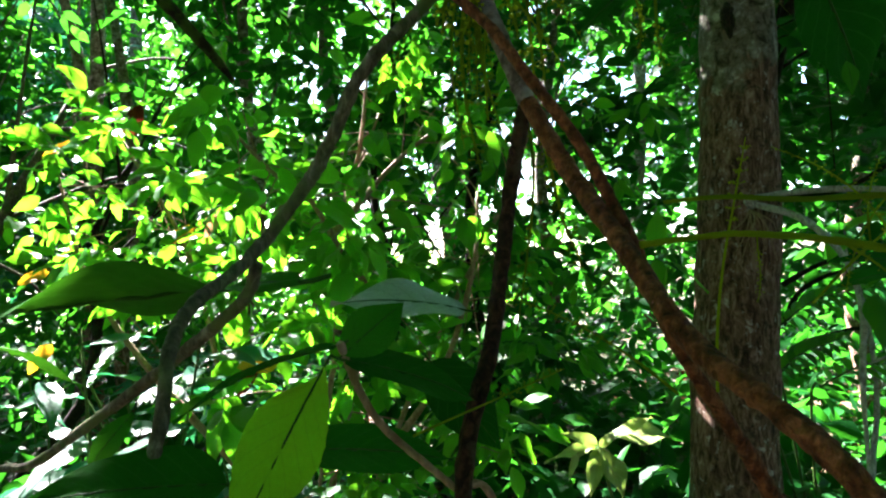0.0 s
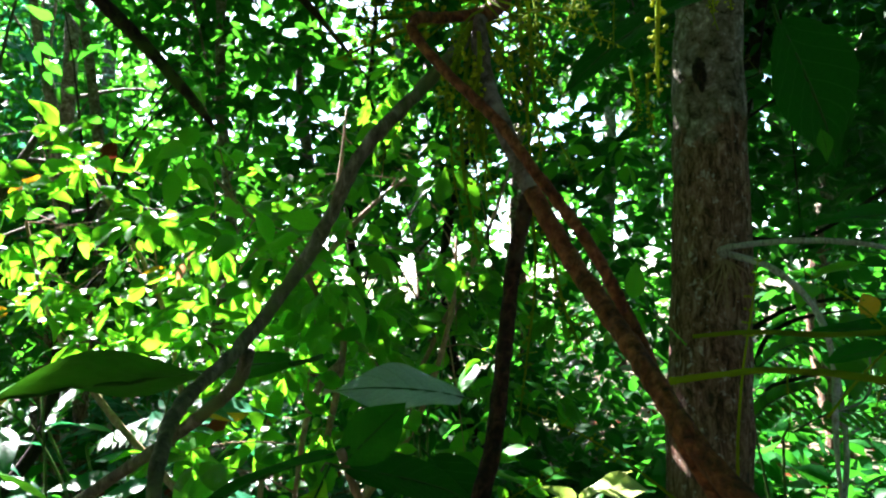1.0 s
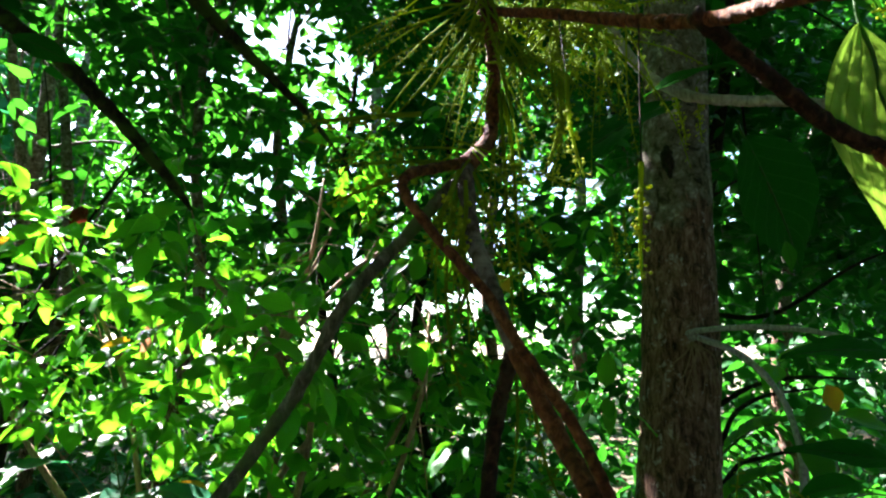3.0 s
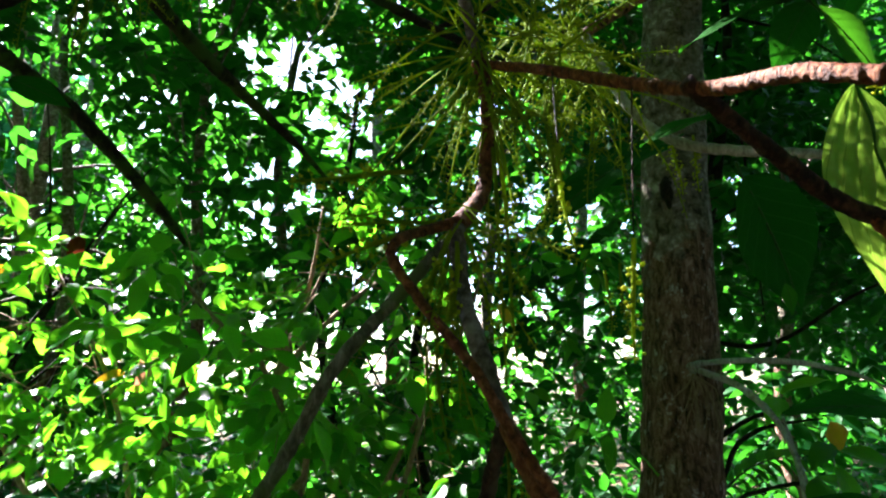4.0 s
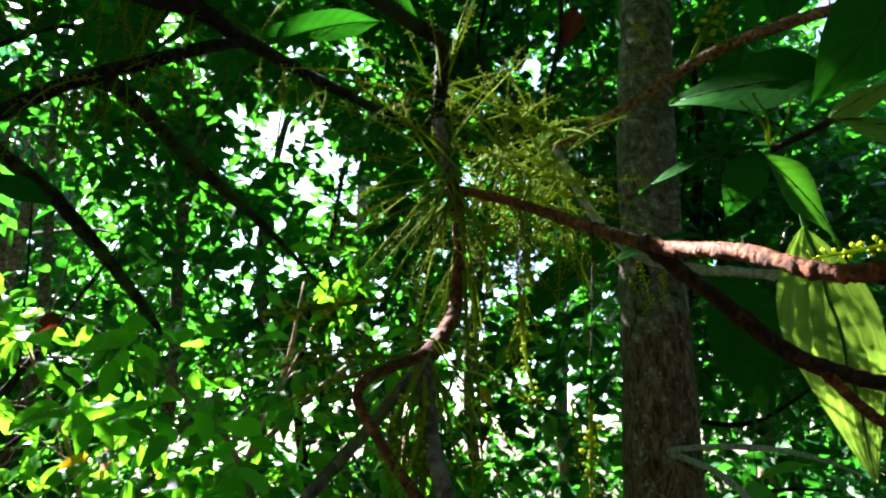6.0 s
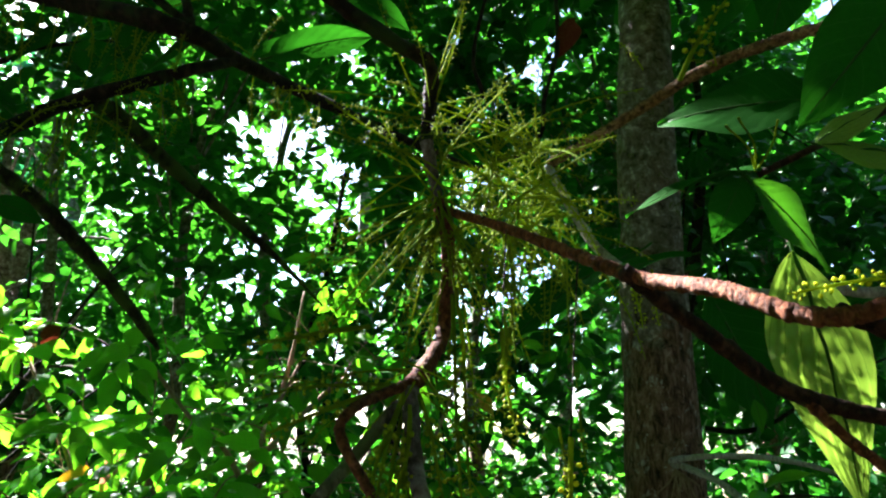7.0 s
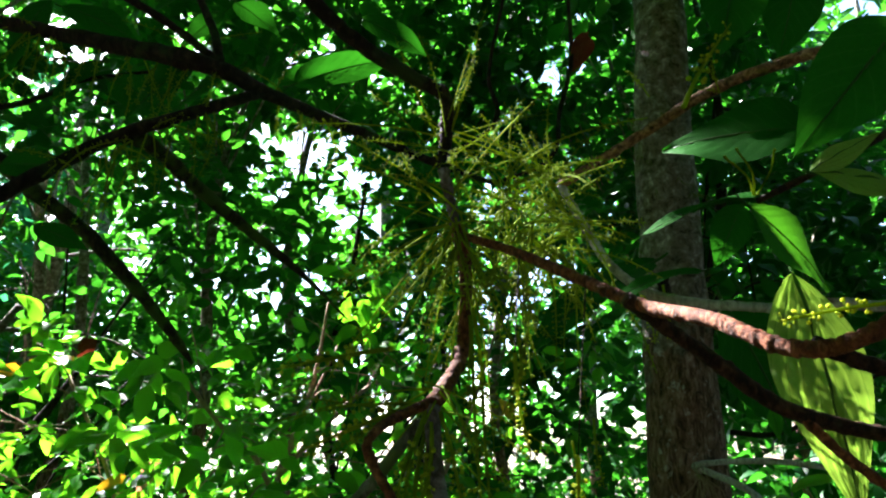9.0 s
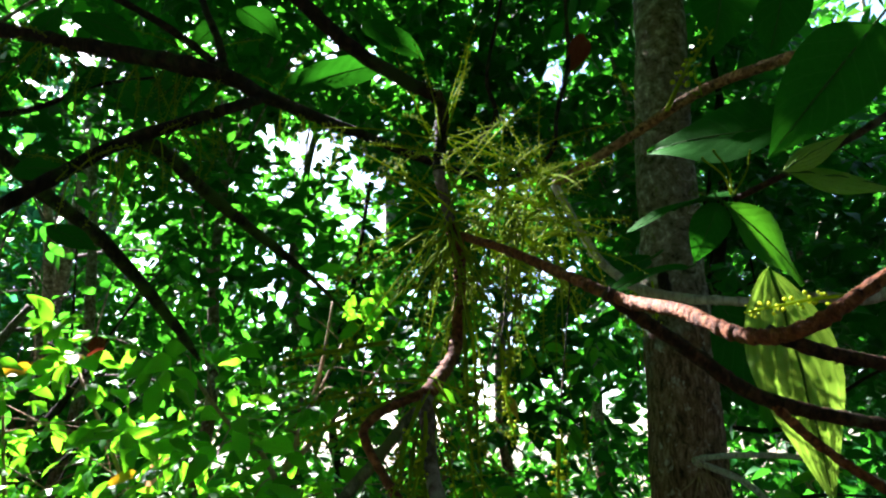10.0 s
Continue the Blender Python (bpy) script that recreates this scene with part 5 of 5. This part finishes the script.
for foot, tip, up, me, lab, wide in [
    ((-0.021, 0.330, 1.411), (-0.058, 0.262, 1.338), (0.30, -0.75, 0.8), PAINTED_LIT, "hanging leaf painted bright as if backlit by sun, with dark midrib", 0.85),
    ((0.072, 0.460, 1.432), (-0.030, 0.440, 1.460), (0.1, -0.55, 1), PAINTED_GLOSS, "glossy leaf with the sky's whitish reflection painted in its colour", 1.0),
    ((-0.011, 0.340, 1.417), (0.028, 0.360, 1.449), CAM, YOUNG_LIT[0], "", 1.2),
    ((-0.009, 0.340, 1.414), (0.080, 0.380, 1.384), UP, NEAR[0], "", 1.0),
    ((0.042, 0.420, 1.398), (0.094, 0.420, 1.328), CAM, NEAR[2], "", 1.0),
    ((-0.069, 0.494, 1.460), (-0.330, 0.424, 1.449), (0, 0.22, 1), FLAT, "long green leaf held flat", 1.0),
    ((-0.213, 0.280, 1.448), (-0.150, 0.310, 1.420), (0, 0.25, 1), YOUNG_LIT[0], "", 1.2),
    ((-0.016, 0.340, 1.423), (-0.112, 0.320, 1.405), (0, 0.05, 1), NEAR[3], "", 1.0),
    ((-0.071, 0.300, 1.355), (-0.167, 0.270, 1.366), (0, -0.5, 1), NEAR[2], "", 1.0),
    ((-0.131, 0.320, 1.392), (-0.151, 0.300, 1.367), CAM, YOUNG_LIT[1], "", 1.0),
    ((-0.082, 0.500, 1.312), (0.057, 0.500, 1.310), UP, NEAR[0], "", 1.0),
    ((0.679, 0.950, 1.962), (0.823, 1.000, 1.713), CAM, NEAR[2], "large dark green hanging leaf", 1.25),
    ((0.628, 1.10, 2.083), (0.303, 1.05, 1.93), (0, -0.5, 1), NEAR[3], "narrow dark green leaf", 1.0),
    ((0.462, 0.370, 2.000), (0.347, 0.457, 2.030), (0.1, -1, 0.35), NEAR[0], "broad dark green leaf under the branch", 1.6),
    ((0.437, 0.410, 1.866), (0.450, 0.390, 1.650), (-0.30, -1, 0.1), PALE, "pale green leaf underside with ridged veins", 0.92),
    ((0.385, 0.386, 1.926), (0.478, 0.400, 1.852), (0.15, -1, 0.45), YOUNG_LIT[0], "broad green leaf with ridged veins", 1.15),
    ((0.382, 0.386, 1.924), (0.355, 0.400, 1.868), (-0.2, -1, 0.35), NEAR[2], "", 1.1),
    ((0.425, 0.346, 1.941), (0.472, 0.315, 1.968), (0.2, -1, 0.6), PALE, "light green young leaf", 1.0),
    ((0.428, 0.346, 1.940), (0.530, 0.330, 1.922), (0, -1, 0.7), PALE, "light green young leaf", 1.0),
    ((0.400, 0.380, 1.932), (0.285, 0.420, 1.922), UP, NEAR[3], "", 1.0),
    ((0.685, 0.750, 2.56), (0.633, 0.750, 2.365), CAM, NEAR[2], "", 1.2),
    ((0.80, 0.74, 2.56), (0.74, 0.74, 2.36), CAM, NEAR[0], "", 1.2),
    ((0.542, 0.330, 2.099), (0.418, 0.340, 1.962), CAM, NEAR[0], "large shaded leaf hanging from the shoot", 1.0),
    ((0.729, 0.935, 1.768), (0.737, 0.93, 1.712), CAM, YOUNG_LIT[0], "small bright leaf over a dark one", 1.0),
    ((0.544, 0.600, 1.440), (0.471, 0.600, 1.432), (0, -0.4, 1), NEAR[2], "", 1.0),
    ((0.607, 0.600, 1.579), (0.471, 0.600, 1.590), (0, -0.4, 1), NEAR[0], "", 1.0),
    ((0.682, 0.700, 1.438), (0.566, 0.750, 1.463), UP, NEAR[0], "", 1.0),
    ((0.451, 0.600, 1.920), (0.330, 0.600, 1.903), UP, NEAR[3], "", 1.0),
]:
    put_leaf(me, shrub, Vector(foot) - FOOT, Vector(tip) - FOOT, up, lab, wide=wide)

# thin curved stalks at the leafy shoot's joint, their flowers fallen
for tip in [(0.407, 0.363, 1.968), (0.358, 0.360, 1.958), (0.370, 0.360, 1.966)]:
    q, e = Vector((0.394, 0.383, 1.930)), Vector(tip)
    stem([q, q.lerp(e, 0.5) + Vector((0.006, 0, 0.003)), e, e + (e - q) * 0.06], [0.0011, 0.0009, 0.0009, 0.0014], SPIKE, "thin curved green stalk", "flower_stalk", rough=0.05)

# ---- overhanging branches from the small tree beside the shrub ----
side_tree = thing("small_tree", "small tree with dark mossy overhanging branches", "tree", at=(-1.6, 0.6, 0))
SIDE = Vector((-1.6, 0.6, 0))


def limb(points, radii, label="", mat=BARK_DARK_SHADED, name="branch", **more):
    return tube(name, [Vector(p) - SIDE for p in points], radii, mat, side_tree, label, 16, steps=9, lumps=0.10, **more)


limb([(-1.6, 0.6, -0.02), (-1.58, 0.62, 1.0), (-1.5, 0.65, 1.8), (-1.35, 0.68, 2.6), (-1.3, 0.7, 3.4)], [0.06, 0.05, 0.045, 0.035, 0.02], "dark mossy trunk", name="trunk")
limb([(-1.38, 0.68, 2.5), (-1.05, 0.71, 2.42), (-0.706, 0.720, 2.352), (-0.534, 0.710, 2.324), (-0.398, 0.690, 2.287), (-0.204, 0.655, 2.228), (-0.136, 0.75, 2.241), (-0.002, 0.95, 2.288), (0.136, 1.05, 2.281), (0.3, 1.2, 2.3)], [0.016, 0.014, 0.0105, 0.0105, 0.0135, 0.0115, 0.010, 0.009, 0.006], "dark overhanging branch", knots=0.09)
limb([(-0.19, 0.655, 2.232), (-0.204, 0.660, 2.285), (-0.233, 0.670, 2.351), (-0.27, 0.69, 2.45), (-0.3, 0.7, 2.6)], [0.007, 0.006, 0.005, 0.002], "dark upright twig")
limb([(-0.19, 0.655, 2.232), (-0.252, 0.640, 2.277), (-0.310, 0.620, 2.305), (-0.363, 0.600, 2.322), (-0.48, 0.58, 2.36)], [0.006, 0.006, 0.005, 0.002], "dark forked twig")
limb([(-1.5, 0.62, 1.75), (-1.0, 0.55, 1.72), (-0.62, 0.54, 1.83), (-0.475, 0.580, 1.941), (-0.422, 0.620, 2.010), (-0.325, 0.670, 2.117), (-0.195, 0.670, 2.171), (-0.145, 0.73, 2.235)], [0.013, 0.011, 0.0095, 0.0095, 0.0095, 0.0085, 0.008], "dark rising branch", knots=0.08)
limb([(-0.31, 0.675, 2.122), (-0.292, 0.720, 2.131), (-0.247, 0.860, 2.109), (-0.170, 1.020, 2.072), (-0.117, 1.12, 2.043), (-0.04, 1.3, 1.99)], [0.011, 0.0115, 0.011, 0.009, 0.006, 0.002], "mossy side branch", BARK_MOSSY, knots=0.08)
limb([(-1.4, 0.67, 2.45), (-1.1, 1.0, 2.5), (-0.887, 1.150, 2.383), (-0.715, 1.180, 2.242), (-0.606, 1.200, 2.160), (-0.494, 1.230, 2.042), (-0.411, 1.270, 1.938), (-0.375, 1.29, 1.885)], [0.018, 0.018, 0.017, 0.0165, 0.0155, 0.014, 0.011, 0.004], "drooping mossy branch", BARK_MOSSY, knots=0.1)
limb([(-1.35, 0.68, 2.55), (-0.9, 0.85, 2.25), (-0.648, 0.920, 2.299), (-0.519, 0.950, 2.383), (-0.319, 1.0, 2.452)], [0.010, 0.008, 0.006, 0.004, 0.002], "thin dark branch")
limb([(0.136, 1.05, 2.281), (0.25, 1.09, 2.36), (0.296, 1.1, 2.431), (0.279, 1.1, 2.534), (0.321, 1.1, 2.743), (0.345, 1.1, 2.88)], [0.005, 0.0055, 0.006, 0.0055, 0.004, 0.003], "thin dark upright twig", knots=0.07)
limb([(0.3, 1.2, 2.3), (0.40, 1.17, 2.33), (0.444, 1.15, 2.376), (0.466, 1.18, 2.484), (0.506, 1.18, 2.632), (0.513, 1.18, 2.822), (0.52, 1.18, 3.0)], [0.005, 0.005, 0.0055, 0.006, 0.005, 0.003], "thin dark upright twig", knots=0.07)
put_leaf(leaf_mesh("dead_leaf", LEAF_BROWN, rows=8, cols=4, wide=0.45, fold=0.6, droop=0.2, wave=0.05, seed=3), side_tree, Vector((0.558, 1.18, 2.719)) - SIDE, Vector((0.505, 1.18, 2.605)) - SIDE, (0.2, -1, 0.2), "red-brown dead leaf caught on a twig", "dead_leaf")
for foot, tip, up, me in [((-0.228, 0.700, 2.276), (-0.365, 0.750, 2.200), CAM, NEAR[0]), ((-0.151, 0.800, 2.279), (-0.136, 0.800, 2.348), CAM, NEAR[2]), ((-0.172, 0.680, 2.243), (-0.315, 0.720, 2.185), (0, -0.8, 0.6), NEAR[1]), ((-0.129, 0.900, 2.357), (0.060, 0.900, 2.442), CAM, NEAR[0]),
    ((-0.442, 0.871, 2.332), (-0.294, 0.851, 2.252), CAM, NEAR[0]), ((-0.483, 0.919, 2.401), (-0.566, 0.899, 2.336), CAM, NEAR[1]), ((-0.560, 0.820, 2.141), (-0.446, 0.800, 2.135), CAM, NEAR[2]), ((-0.326, 1.075, 2.646), (-0.411, 1.055, 2.542), CAM, NEAR[0]), ((-0.646, 1.030, 2.605), (-0.485, 1.010, 2.549), CAM, NEAR[1]), ((-0.084, 0.961, 2.422), (-0.198, 0.941, 2.378), CAM, NEAR[2]), ((-0.004, 0.852, 2.475), (0.121, 0.832, 2.397), CAM, NEAR[0]), ((-0.566, 0.864, 2.492), (-0.624, 0.844, 2.355), CAM, NEAR[1]), ((-0.293, 1.049, 2.654), (-0.192, 1.029, 2.567), CAM, NEAR[2]), ((-0.387, 1.040, 2.140), (-0.445, 1.020, 2.107), CAM, NEAR[0]), ((-0.535, 0.893, 2.066), (-0.444, 0.873, 2.031), CAM, NEAR[1])]:
    put_leaf(me, side_tree, Vector(foot) - SIDE, Vector(tip) - SIDE, up)
for k in range(70):
    t = srng.random()
    a, b = (Vector((-0.534, 0.710, 2.324)), Vector((-0.204, 0.655, 2.228))) if k % 2 else (Vector((-0.422, 0.62, 2.01)), Vector((-0.195, 0.67, 2.171)))
    if k % 5 == 0:
        a, b = Vector((-0.136, 0.75, 2.241)), Vector((0.0, 0.95, 2.288))
    spike(a.lerp(b, t), (0.5 * srng.normal(), 0.3 * srng.normal(), -0.6 + 0.9 * srng.normal()), SPIKES[8 + k % 8], 0.75, side_tree, SIDE)
